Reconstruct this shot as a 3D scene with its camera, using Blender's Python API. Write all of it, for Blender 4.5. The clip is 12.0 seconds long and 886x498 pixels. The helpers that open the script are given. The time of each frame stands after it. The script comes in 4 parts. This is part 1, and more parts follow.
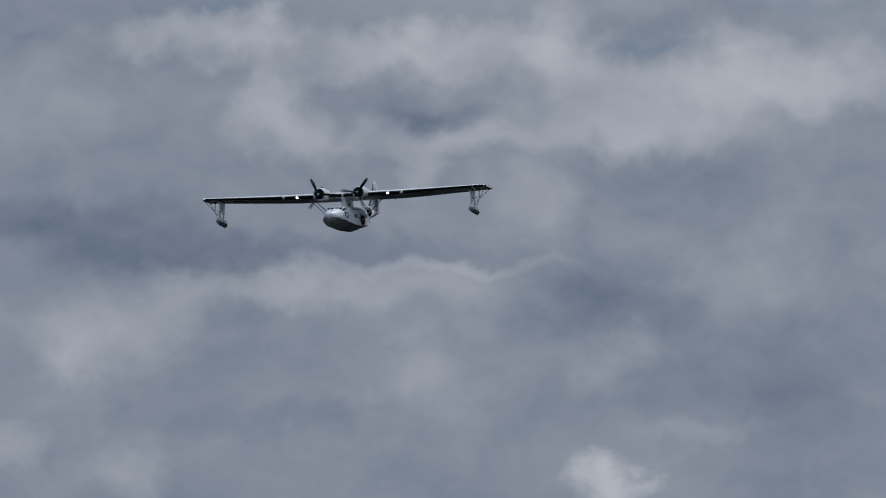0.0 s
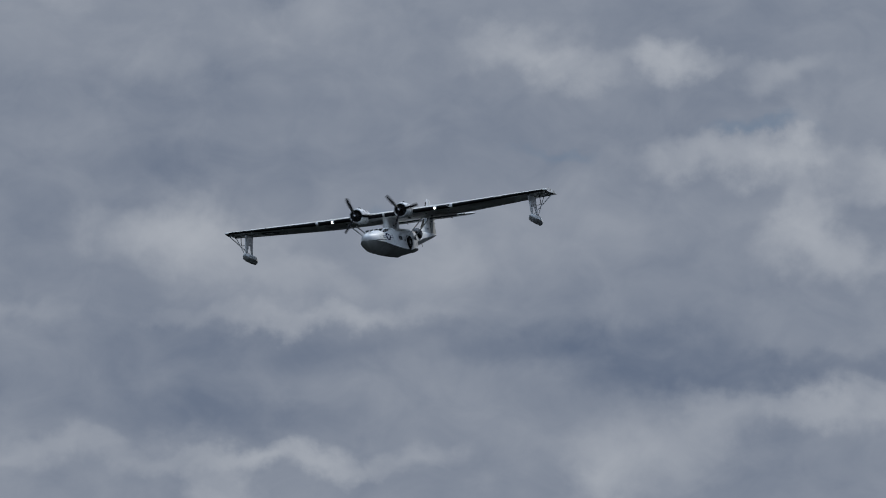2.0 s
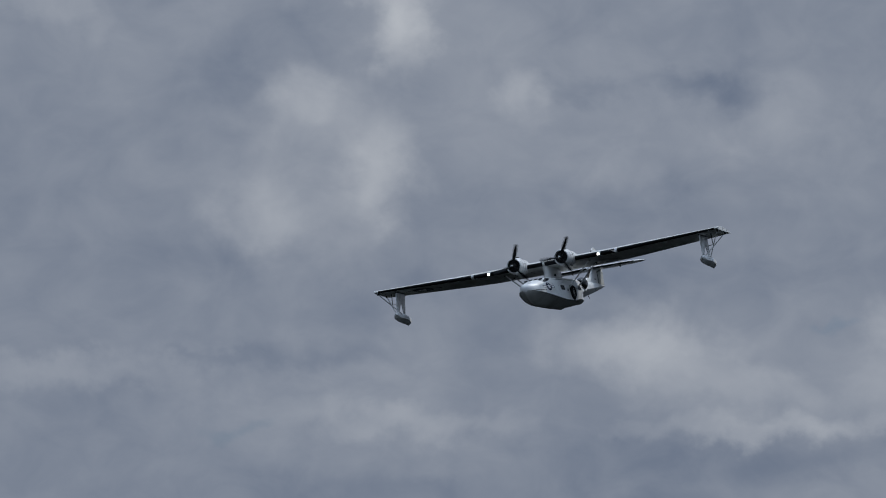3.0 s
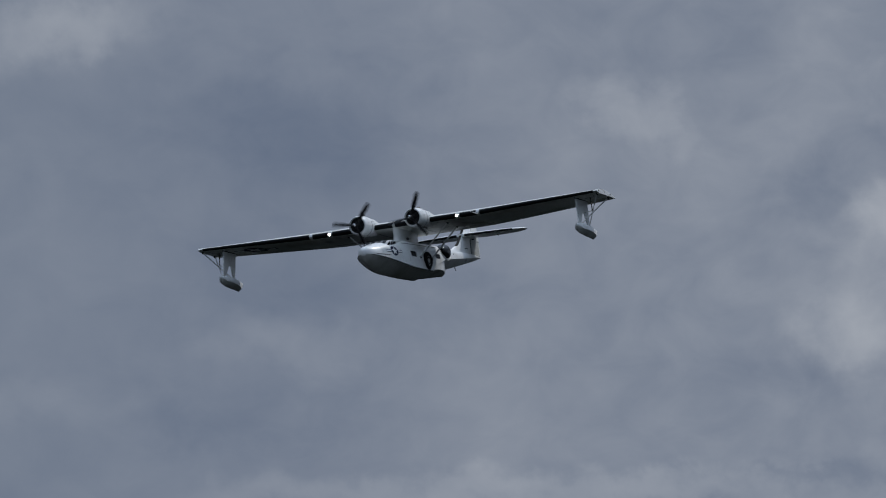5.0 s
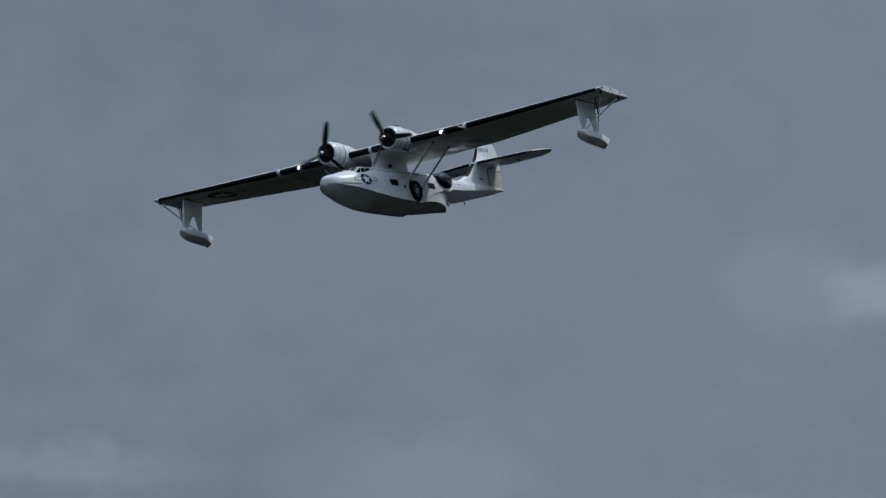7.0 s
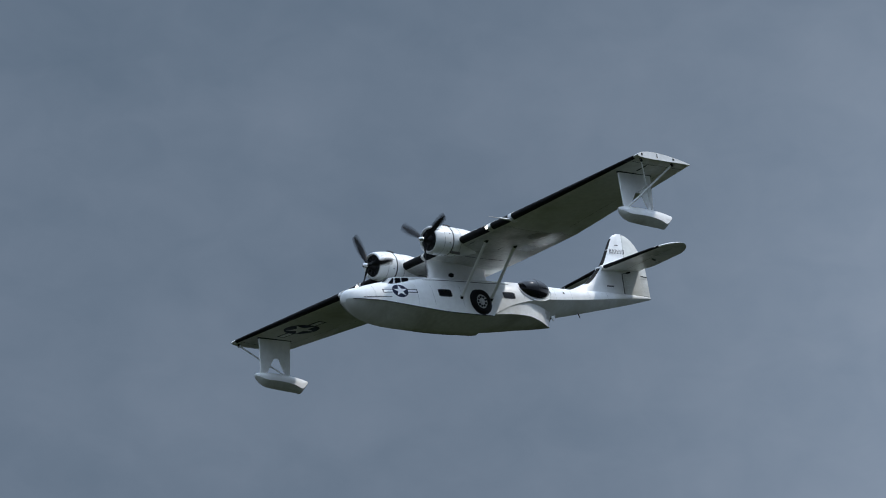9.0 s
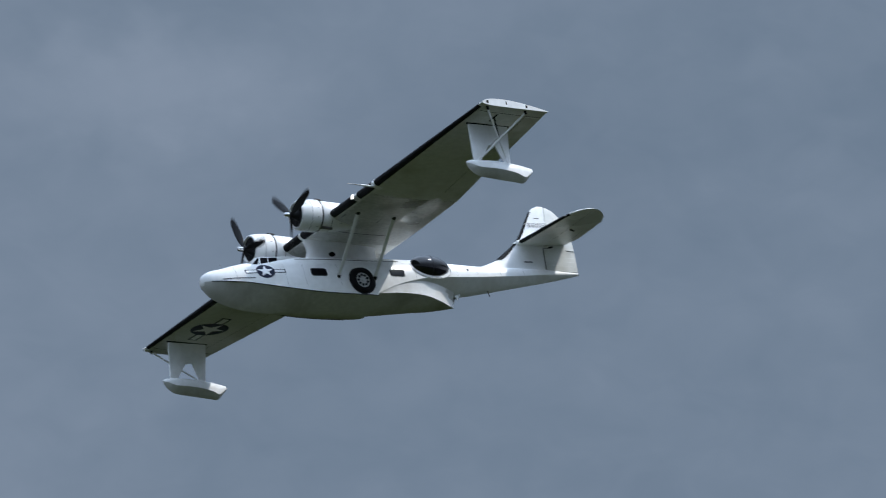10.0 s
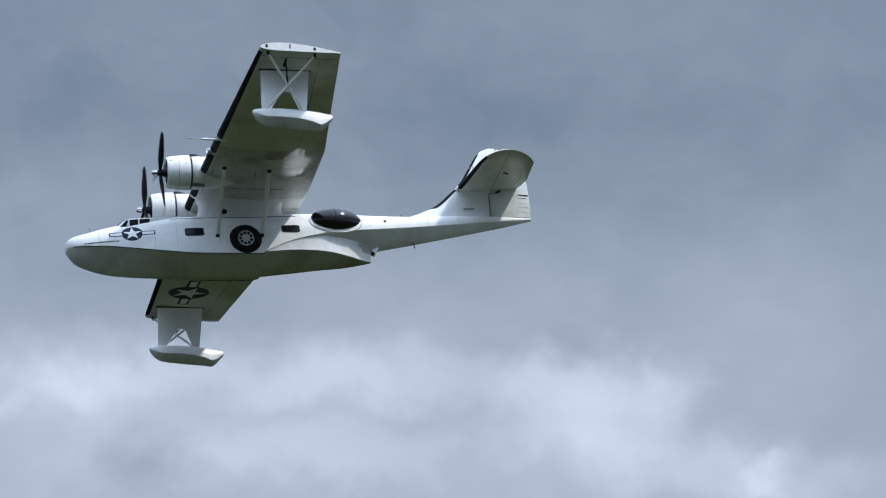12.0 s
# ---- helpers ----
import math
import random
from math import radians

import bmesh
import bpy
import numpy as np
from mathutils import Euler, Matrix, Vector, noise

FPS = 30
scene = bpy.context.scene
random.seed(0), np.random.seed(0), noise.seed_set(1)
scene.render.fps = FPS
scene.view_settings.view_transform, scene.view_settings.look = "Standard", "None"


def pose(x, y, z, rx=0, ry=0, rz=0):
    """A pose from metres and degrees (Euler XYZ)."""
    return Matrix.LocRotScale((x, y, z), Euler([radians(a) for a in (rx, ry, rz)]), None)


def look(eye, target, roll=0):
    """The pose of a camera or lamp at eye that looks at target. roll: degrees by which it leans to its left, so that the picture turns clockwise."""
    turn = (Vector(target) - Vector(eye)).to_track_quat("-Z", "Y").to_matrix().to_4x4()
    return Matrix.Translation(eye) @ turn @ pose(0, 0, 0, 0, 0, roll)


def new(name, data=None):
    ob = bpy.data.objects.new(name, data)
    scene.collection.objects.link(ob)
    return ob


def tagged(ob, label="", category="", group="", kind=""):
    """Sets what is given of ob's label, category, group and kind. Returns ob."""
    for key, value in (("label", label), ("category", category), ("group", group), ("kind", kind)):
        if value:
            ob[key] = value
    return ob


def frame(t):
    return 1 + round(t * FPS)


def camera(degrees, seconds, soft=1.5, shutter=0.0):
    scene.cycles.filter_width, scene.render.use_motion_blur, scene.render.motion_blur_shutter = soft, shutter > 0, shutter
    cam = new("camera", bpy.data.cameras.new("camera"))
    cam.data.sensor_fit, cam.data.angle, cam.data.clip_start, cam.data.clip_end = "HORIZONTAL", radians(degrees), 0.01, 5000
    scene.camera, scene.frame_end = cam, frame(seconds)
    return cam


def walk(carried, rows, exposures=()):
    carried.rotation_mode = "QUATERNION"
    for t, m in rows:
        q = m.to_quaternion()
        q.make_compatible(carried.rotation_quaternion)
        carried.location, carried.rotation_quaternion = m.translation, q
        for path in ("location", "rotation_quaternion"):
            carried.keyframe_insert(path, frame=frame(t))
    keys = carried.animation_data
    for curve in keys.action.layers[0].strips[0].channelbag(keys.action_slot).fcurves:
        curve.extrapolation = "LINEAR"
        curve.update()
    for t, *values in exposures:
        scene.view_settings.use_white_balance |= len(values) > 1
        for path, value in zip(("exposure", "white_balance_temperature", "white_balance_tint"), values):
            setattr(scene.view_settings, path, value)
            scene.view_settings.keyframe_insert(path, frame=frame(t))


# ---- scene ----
cam = camera(6.8, 12.0, soft=1.0, shutter=0.12)
walk(cam, [
    (0, pose(0, 0, 1.7, 94.459, 0, -16.109)),
    (0.2, pose(0, 0, 1.7, 94.503, 0, -15.522)),
    (0.3, pose(0, 0, 1.7, 94.479, 0, -15.394)),
    (0.4, pose(0, 0, 1.7, 94.474, 0, -15.246)),
    (0.5, pose(0, 0, 1.7, 94.479, 0, -15.183)),
    (0.7, pose(0, 0, 1.7, 94.459, 0, -14.974)),
    (0.8, pose(0, 0, 1.7, 94.456, 0, -14.820)),
    (1, pose(0, 0, 1.7, 94.718, 0, -14.118)),
    (1.2, pose(0, 0, 1.7, 94.937, 0, -13.438)),
    (1.3, pose(0, 0, 1.7, 95.012, 0, -13.184)),
    (1.5, pose(0, 0, 1.7, 95.178, 0, -12.793)),
    (1.7, pose(0, 0, 1.7, 95.295, 0, -12.492)),
    (1.8, pose(0, 0, 1.7, 95.326, 0, -12.327)),
    (2, pose(0, 0, 1.7, 95.383, 0, -11.993)),
    (2.2, pose(0, 0, 1.7, 95.475, 0, -11.532)),
    (2.3, pose(0, 0, 1.7, 95.511, 0, -11.052)),
    (2.4, pose(0, 0, 1.7, 95.567, 0, -10.556)),
    (2.5, pose(0, 0, 1.7, 95.641, 0, -10.099)),
    (2.7, pose(0, 0, 1.7, 95.926, 0, -9.365)),
    (3, pose(0, 0, 1.7, 96.240, 0, -8.449)),
    (3.5, pose(0, 0, 1.7, 96.376, 0, -7.169)),
    (4, pose(0, 0, 1.7, 96.380, 0, -6.056)),
    (4.3, pose(0, 0, 1.7, 96.490, 0, -5.400)),
    (4.5, pose(0, 0, 1.7, 96.669, 0, -4.969)),
    (4.7, pose(0, 0, 1.7, 96.917, 0, -4.574)),
    (4.8, pose(0, 0, 1.7, 96.986, 0, -4.330)),
    (5, pose(0, 0, 1.7, 97.134, 0, -3.914)),
    (5.2, pose(0, 0, 1.7, 97.296, 0, -3.422)),
    (5.3, pose(0, 0, 1.7, 97.357, 0, -2.991)),
    (5.5, pose(0, 0, 1.7, 97.435, 0, -1.931)),
    (5.7, pose(0, 0, 1.7, 97.424, 0, -1.135)),
    (5.8, pose(0, 0, 1.7, 97.465, 0, -0.798)),
    (5.9, pose(0, 0, 1.7, 97.505, 0, -0.563)),
    (6, pose(0, 0, 1.7, 97.552, 0, -0.307)),
    (6.1, pose(0, 0, 1.7, 97.604, 0, -0.118)),
    (6.2, pose(0, 0, 1.7, 97.620, 0, 0.120)),
    (6.3, pose(0, 0, 1.7, 97.645, 0, 0.457)),
    (6.4, pose(0, 0, 1.7, 97.689, 0, 0.999)),
    (6.5, pose(0, 0, 1.7, 97.695, 0, 1.595)),
    (6.7, pose(0, 0, 1.7, 97.801, 0, 2.710)),
    (6.8, pose(0, 0, 1.7, 97.868, 0, 3.120)),
    (7, pose(0, 0, 1.7, 98.091, 0, 3.951)),
    (7.1, pose(0, 0, 1.7, 98.465, 0, 4.373)),
    (7.2, pose(0, 0, 1.7, 98.800, 0, 4.994)),
    (7.3, pose(0, 0, 1.7, 99.039, 0, 5.576)),
    (7.4, pose(0, 0, 1.7, 99.133, 0, 6.244)),
    (7.5, pose(0, 0, 1.7, 99.257, 0, 6.762)),
    (7.6, pose(0, 0, 1.7, 99.373, 0, 7.348)),
    (7.7, pose(0, 0, 1.7, 99.458, 0, 8.026)),
    (8, pose(0, 0, 1.7, 99.712, 0, 10.055)),
    (8.5, pose(0, 0, 1.7, 100.194, 0, 13.318)),
    (9, pose(0, 0, 1.7, 100.719, 0, 16.593)),
    (9.3, pose(0, 0, 1.7, 101.040, 0, 18.634)),
    (9.5, pose(0, 0, 1.7, 101.265, 0, 20.054)),
    (9.6, pose(0, 0, 1.7, 101.348, 0, 20.749)),
    (9.7, pose(0, 0, 1.7, 101.284, 0, 21.327)),
    (9.8, pose(0, 0, 1.7, 101.294, 0, 22.036)),
    (9.9, pose(0, 0, 1.7, 101.271, 0, 22.725)),
    (10, pose(0, 0, 1.7, 101.408, 0, 23.866)),
    (10.2, pose(0, 0, 1.7, 101.573, 0, 25.891)),
    (10.3, pose(0, 0, 1.7, 101.676, 0, 26.895)),
    (10.5, pose(0, 0, 1.7, 101.808, 0, 28.849)),
    (10.7, pose(0, 0, 1.7, 101.994, 0, 30.955)),
    (10.8, pose(0, 0, 1.7, 102.015, 0, 31.820)),
    (11, pose(0, 0, 1.7, 102.076, 0, 33.652)),
    (11.1, pose(0, 0, 1.7, 101.986, 0, 34.569)),
    (11.2, pose(0, 0, 1.7, 101.882, 0, 35.484)),
    (11.4, pose(0, 0, 1.7, 101.651, 0, 37.274)),
    (11.5, pose(0, 0, 1.7, 101.713, 0, 38.144)),
    (11.7, pose(0, 0, 1.7, 101.707, 0, 39.935)),
    (11.8, pose(0, 0, 1.7, 101.676, 0, 40.780)),
    (12, pose(0, 0, 1.7, 101.805, 0, 42.528)),
], exposures=[(0, -1.2), (7.0, -1.2), (7.5, -1.1), (9.5, -0.3), (10.5, -0.15), (12, -0.1)])

# ---- world: overcast sky with broken cloud, one hazy sun ----
SUN = Vector((0.48, 0.28, 0.83)).normalized()
world = bpy.data.worlds.new("cloudy_sky")
scene.world = world
world.use_nodes = True
WN, WL = world.node_tree.nodes, world.node_tree.links
WN.clear()


def wset(socket, value):
    if isinstance(value, bpy.types.NodeSocket):
        WL.new(value, socket)
    else:
        socket.default_value = value


def wmath(op, a, b=0.0, c=0.0, clamp=False):
    n = WN.new("ShaderNodeMath")
    n.operation, n.use_clamp = op, clamp
    for s, v in zip(n.inputs, (a, b, c)):
        wset(s, v)
    return n.outputs[0]


def wrange(v, a, b, c, d):
    n = WN.new("ShaderNodeMapRange")
    n.interpolation_type = "SMOOTHSTEP"
    for s, val in zip(n.inputs, (v, a, b, c, d)):
        wset(s, val)
    return n.outputs[0]


def wmix(f, a, b):
    n = WN.new("ShaderNodeMix")
    n.data_type, n.clamp_factor = "RGBA", False
    wset(n.inputs[0], f), wset(n.inputs[6], a), wset(n.inputs[7], b)
    return n.outputs[2]


def wnoise(vec, scale, detail, rough, distortion=0.0):
    n = WN.new("ShaderNodeTexNoise")
    wset(n.inputs["Vector"], vec)
    for key, v in (("Scale", scale), ("Detail", detail), ("Roughness", rough), ("Distortion", distortion)):
        n.inputs[key].default_value = v
    return n.outputs["Fac"]


way = WN.new("ShaderNodeTexCoord").outputs["Generated"]
split = WN.new("ShaderNodeSeparateXYZ")
WL.new(way, split.inputs[0])
# bearing (degrees, growing towards the west) and height over the horizon (degrees)
bearing = wmath("MULTIPLY", wmath("ARCTAN2", wmath("MULTIPLY", split.outputs[0], -1.0), split.outputs[1]), 57.29578)
height = wmath("MULTIPLY", wmath("ARCSINE", split.outputs[2]), 57.29578)


def sky_vector(sx, sy, dx, dy):
    n = WN.new("ShaderNodeCombineXYZ")
    wset(n.inputs[0], wmath("MULTIPLY_ADD", bearing, sx, dx))
    wset(n.inputs[1], wmath("MULTIPLY_ADD", height, sy, dy))
    return n.outputs[0]


warp_a = wmath("SUBTRACT", wnoise(sky_vector(1, 1, 0, 0), 1.7, 6, 0.55), 0.5)
warp_b = wmath("SUBTRACT", wnoise(sky_vector(1, 1, 31, 17), 1.7, 6, 0.55), 0.5)
wb = wmath("MULTIPLY_ADD", warp_a, 1.1, bearing)
wh = wmath("MULTIPLY_ADD", warp_b, 0.75, height)
cover, holes = [0.0], [0.0]


def cloud(b, h, wide, tall, gain, into=cover):
    """A soft heap of brighter (or, below 0, darker) cloud at a bearing and height in degrees."""
    u = wmath("DIVIDE", wmath("SUBTRACT", wb, b), wide)
    v = wmath("DIVIDE", wmath("SUBTRACT", wh, h), tall)
    r = wmath("ADD", wmath("MULTIPLY", u, u), wmath("MULTIPLY", v, v))
    k = wmath("SUBTRACT", 1.0, wmath("MULTIPLY", r, 0.5), clamp=True)
    into[0] = wmath("MULTIPLY_ADD", wmath("MULTIPLY", k, k), gain, into[0])


cloud(-14.23, 6.09, 0.87, 0.17, 0.45)
cloud(-15.92, 5.98, 0.78, 0.20, 0.55)
cloud(-14.79, 5.98, 0.26, 0.52, 0.33)
cloud(-16.96, 6.02, 0.39, 0.33, 0.59)
cloud(-17.70, 5.55, 1.08, 0.35, 0.52)
cloud(-18.78, 5.81, 1.08, 0.26, 0.55)
cloud(-18.13, 6.24, 0.95, 0.15, -0.12)
cloud(-16.09, 5.55, 0.56, 0.11, -0.22)
cloud(-16.14, 5.29, 0.78, 0.13, 0.36)
cloud(-17.39, 5.31, 1.08, 0.15, 0.20)
cloud(-15.05, 5.29, 0.35, 0.20, 0.36)
cloud(-14.66, 5.50, 0.30, 0.26, 0.33)
cloud(-13.14, 5.72, 0.65, 0.43, 0.13)
cloud(-16.87, 4.85, 0.46, 0.33, 0.34)
cloud(-15.96, 5.07, 0.26, 0.15, 0.33)
cloud(-18.00, 4.90, 1.13, 0.26, -0.12)
cloud(-13.58, 4.55, 1.30, 0.24, -0.12)
cloud(-15.53, 4.49, 1.13, 0.10, -0.15)
cloud(-16.18, 4.34, 0.95, 0.07, 0.26)
cloud(-15.31, 4.16, 1.52, 0.17, 0.26)
cloud(-14.79, 4.12, 0.26, 0.17, 0.20)
cloud(-17.48, 4.03, 0.65, 0.39, -0.28)
cloud(-18.48, 4.25, 0.56, 0.30, 0.18)
cloud(-13.58, 3.81, 0.56, 0.35, 0.33)
cloud(-14.10, 4.03, 0.35, 0.20, 0.18)
cloud(-13.23, 3.60, 0.22, 0.17, 0.20)
cloud(-16.05, 3.42, 0.37, 0.33, 0.22)
cloud(-17.39, 3.60, 0.30, 0.17, 0.21)
cloud(-18.17, 3.08, 0.52, 0.12, 0.18)
cloud(-14.88, 3.14, 1.08, 0.15, -0.14)
cloud(-18.78, 3.51, 1.08, 0.52, -0.10)
cloud(-17.31, 2.73, 0.26, 0.13, 0.65)
cloud(-17.52, 2.60, 0.26, 0.09, 0.52)
cloud(-13.66, 2.73, 0.33, 0.24, 0.30)
cloud(-12.80, 2.95, 0.26, 0.13, 0.26)
cloud(-9.70, 6.83, 0.39, 0.22, 0.18)
cloud(-12.52, 6.92, 0.52, 0.20, 0.39)
cloud(-12.95, 6.74, 0.43, 0.15, 0.36)
cloud(-13.73, 6.83, 0.35, 0.15, 0.55)
cloud(-14.60, 6.74, 0.52, 0.15, 0.29)
cloud(-10.39, 6.53, 1.30, 0.17, -0.06)
cloud(-9.91, 6.05, 0.65, 0.15, -0.12)
cloud(-10.04, 5.49, 0.69, 0.28, 0.52)
cloud(-10.69, 5.14, 0.87, 0.20, 0.29)
cloud(-10.91, 4.86, 1.08, 0.10, 0.33)
cloud(-11.82, 5.62, 0.30, 0.22, 0.26)
cloud(-12.08, 5.23, 0.35, 0.24, 0.13)
cloud(-10.91, 4.62, 1.52, 0.20, -0.12)
cloud(-12.86, 4.66, 1.30, 0.20, -0.14)
cloud(-14.38, 4.40, 1.52, 0.12, -0.14)
cloud(-10.69, 3.75, 1.08, 0.12, 0.47)
cloud(-11.91, 3.84, 0.26, 0.12, 0.21)
cloud(-10.26, 3.45, 0.30, 0.22, 0.39)
cloud(-10.26, 4.10, 1.30, 0.15, -0.10)
cloud(-7.09, 6.56, 0.48, 0.35, 0.32)
cloud(-7.35, 6.30, 0.56, 0.26, 0.20)
cloud(-7.87, 6.77, 0.39, 0.39, 0.36)
cloud(-7.48, 7.38, 0.43, 0.22, 0.36)
cloud(-8.00, 7.16, 0.26, 0.26, 0.18)
cloud(-9.52, 7.42, 0.35, 0.14, -0.18)
cloud(-10.43, 7.46, 0.43, 0.12, -0.22)
cloud(-9.08, 7.38, 0.22, 0.22, 0.26)
cloud(-10.95, 7.25, 0.43, 0.30, 0.20)
cloud(-7.35, 5.30, 0.87, 0.24, -0.22)
cloud(-8.00, 5.82, 0.65, 0.17, -0.10)
cloud(-8.22, 4.89, 0.95, 0.11, 0.21)
cloud(-7.78, 4.34, 1.30, 0.20, -0.12)
cloud(-9.08, 3.87, 1.08, 0.12, 0.21)
cloud(-8.07, 8.02, 0.30, 0.48, 0.44)
cloud(-7.21, 7.11, 0.43, 0.26, 0.18)
cloud(-5.39, 8.19, 0.30, 0.26, 0.26)
cloud(-5.13, 8.36, 0.26, 0.17, 0.13)
cloud(-5.69, 8.02, 0.17, 0.26, 0.13)
cloud(-6.77, 7.54, 0.52, 0.26, -0.06)
cloud(-5.91, 6.15, 1.30, 0.26, -0.06)
cloud(-4.60, 5.29, 1.30, 0.16, 0.26)
cloud(-2.87, 5.24, 0.87, 0.16, 0.15)
cloud(-5.91, 5.33, 0.65, 0.12, 0.16)
cloud(-7.42, 5.24, 0.87, 0.12, 0.18)
cloud(-2.00, 5.03, 0.43, 0.17, -0.10)
cloud(-6.69, 5.42, 0.35, 0.06, -0.10)
cloud(41.59, 10.12, 0.95, 0.20, -0.22)
cloud(44.84, 10.20, 0.39, 0.22, -0.30)
cloud(40.07, 10.05, 0.26, 0.17, 0.30)
cloud(43.50, 10.73, 1.13, 0.17, 0.18)
cloud(45.67, 10.73, 0.52, 0.22, 0.22)
cloud(41.55, 10.92, 0.52, 0.17, 0.12)
cloud(-17.70, 6.03, 0.56, 0.06, 0.55, holes)
cloud(-18.87, 6.28, 0.52, 0.06, 0.30, holes)
cloud(-14.51, 6.28, 0.52, 0.08, 0.50, holes)
cloud(-12.82, 6.08, 0.30, 0.06, 0.30, holes)
cloud(-11.34, 5.68, 0.17, 0.06, 0.40, holes)
cloud(-6.79, 4.86, 0.26, 0.07, 0.40, holes)
cloud(-2.65, 7.28, 1.30, 0.52, -0.06)
cloud(-0.70, 8.78, 0.61, 0.30, 0.23)
cloud(1.12, 7.80, 0.90, 0.50, 0.13)
cloud(-2.65, 6.40, 0.78, 0.26, 0.16)
cloud(-1.16, 8.91, 0.65, 0.26, 0.26)
cloud(0.31, 7.70, 0.69, 0.30, 0.13)
cloud(4.13, 6.31, 1.13, 0.43, 0.13)
cloud(1.09, 5.92, 2.17, 0.26, 0.16)
cloud(4.96, 8.13, 2.17, 0.87, 0.07)
cloud(17.82, 9.71, 1.73, 0.65, 0.08)
cloud(19.98, 12.53, 3.90, 0.65, -0.06)
cloud(26.18, 12.64, 1.30, 0.52, 0.16)
cloud(31.90, 10.42, 1.08, 0.52, 0.43)
cloud(34.97, 10.35, 0.69, 0.30, 0.37)
cloud(35.97, 11.04, 1.30, 0.39, 0.22)
cloud(32.72, 10.87, 1.52, 0.35, 0.22)
cloud(41.28, 10.50, 0.78, 0.48, 0.52)
cloud(40.11, 9.98, 0.65, 0.26, 0.33)
cloud(36.95, 11.07, 0.52, 0.48, 0.22)
cloud(45.28, 10.90, 1.08, 0.30, 0.37)
cloud(43.33, 10.86, 1.52, 0.26, 0.40)
cloud(41.59, 10.73, 0.95, 0.35, 0.29)
cloud(41.37, 10.16, 1.52, 0.30, 0.37)
cloud(43.98, 10.25, 1.30, 0.26, 0.22)
cloud(40.07, 11.29, 0.87, 0.87, 0.11)
cloud(39.42, 9.99, 0.65, 0.26, 0.15)
cloud(44.84, 10.16, 0.52, 0.26, -0.16)
cloud(-3.09, 7.93, 1.30, 0.52, -0.10)
cloud(-2.25, 6.36, 1.30, 0.52, -0.06)
cloud(42.02, 12.72, 2.17, 0.65, -0.08)
cloud(45.10, 10.40, 1.20, 0.50, 0.30)
cloud(43.40, 10.45, 1.00, 0.45, 0.24)
cloud(34.50, 10.75, 1.00, 0.40, 0.24)
cloud(45.10, 12.80, 1.20, 0.50, -0.10)
cloud(36.20, 11.90, 1.00, 0.50, 0.12)
cloud(35.00, 10.70, 1.60, 0.40, 0.14)
cloud(42.90, 11.30, 1.20, 0.50, 0.15)
cloud(-8.07, 8.06, 0.39, 0.52, 0.22)
cloud(-7.99, 6.72, 0.43, 0.26, 0.20)
cloud(-2.65, 8.19, 1.52, 0.39, -0.10)
cloud(-3.74, 6.76, 1.73, 0.30, -0.06)
cloud(-2.22, 5.76, 0.87, 0.22, -0.10)
cloud(37.21, 12.97, 1.21, 0.65, 0.14)
cloud(35.69, 12.19, 1.08, 0.43, 0.10)
cloud(0.40, 7.79, 0.61, 0.26, 0.15)
cloud(-18.78, 2.90, 1.30, 0.52, -0.10)
cloud(6.79, 6.40, 0.87, 0.22, 0.16)
cloud(45.41, 10.68, 0.87, 0.26, 0.20)
# finer structure: puffs, streaks and grain of the cloud, strongest in the broken part of the sky
broken = wmath("ADD", wrange(bearing, -8, 1, 1.0, 0.3), wrange(bearing, 34, 44, 0.0, 0.3))
puffs = wmath("SUBTRACT", wnoise(sky_vector(0.55, 0.85, 3, 9), 1.0, 7, 0.5, 0.3), 0.5)
streaks = wmath("SUBTRACT", wnoise(sky_vector(0.3, 0.8, 50, 21), 1.0, 4, 0.45), 0.5)
fine = wmath("SUBTRACT", wnoise(sky_vector(2.0, 2.6, 7, 70), 1.0, 5, 0.55, 0.5), 0.5)
detail = wmath("ADD", wmath("MULTIPLY", puffs, 0.55), wmath("ADD", wmath("MULTIPLY", streaks, 0.4), wmath("MULTIPLY", fine, 0.42)))
base = wmath("ADD", wrange(bearing, -8.5, 1, 0.21, 0.055), wrange(bearing, 22, 38, 0.0, 0.17))
low_bank = wmath("MULTIPLY", wrange(bearing, 33, 42, 0.0, 1.0), wrange(height, 9.8, 13.0, 0.55, 0.0))
density = wmath("ADD", wmath("ADD", wmath("MULTIPLY_ADD", detail, broken, base), low_bank), cover[0])
density = wmath("MINIMUM", wmath("MAXIMUM", density, -0.15), 1.5)
# the cloud glows more on the side of the sun, low down
sunward = wmath("MULTIPLY", wmath("MULTIPLY", wrange(bearing, -75, -50, 0.0, 1.0), wrange(bearing, 10, 17, 1.0, 0.0)), wrange(height, 10.2, 15, 1.0, 0.0))
shade = wmix(wrange(bearing, -3, 7, 0.0, 1.0), (0.372, 0.448, 0.600, 1), (0.325, 0.415, 0.552, 1))
shade = wmix(sunward, (0.174, 0.236, 0.325, 1), shade)
light = wmix(sunward, (0.52, 0.595, 0.74, 1), (1.0, 1.06, 1.16, 1))
grey = wmix(density, shade, light)
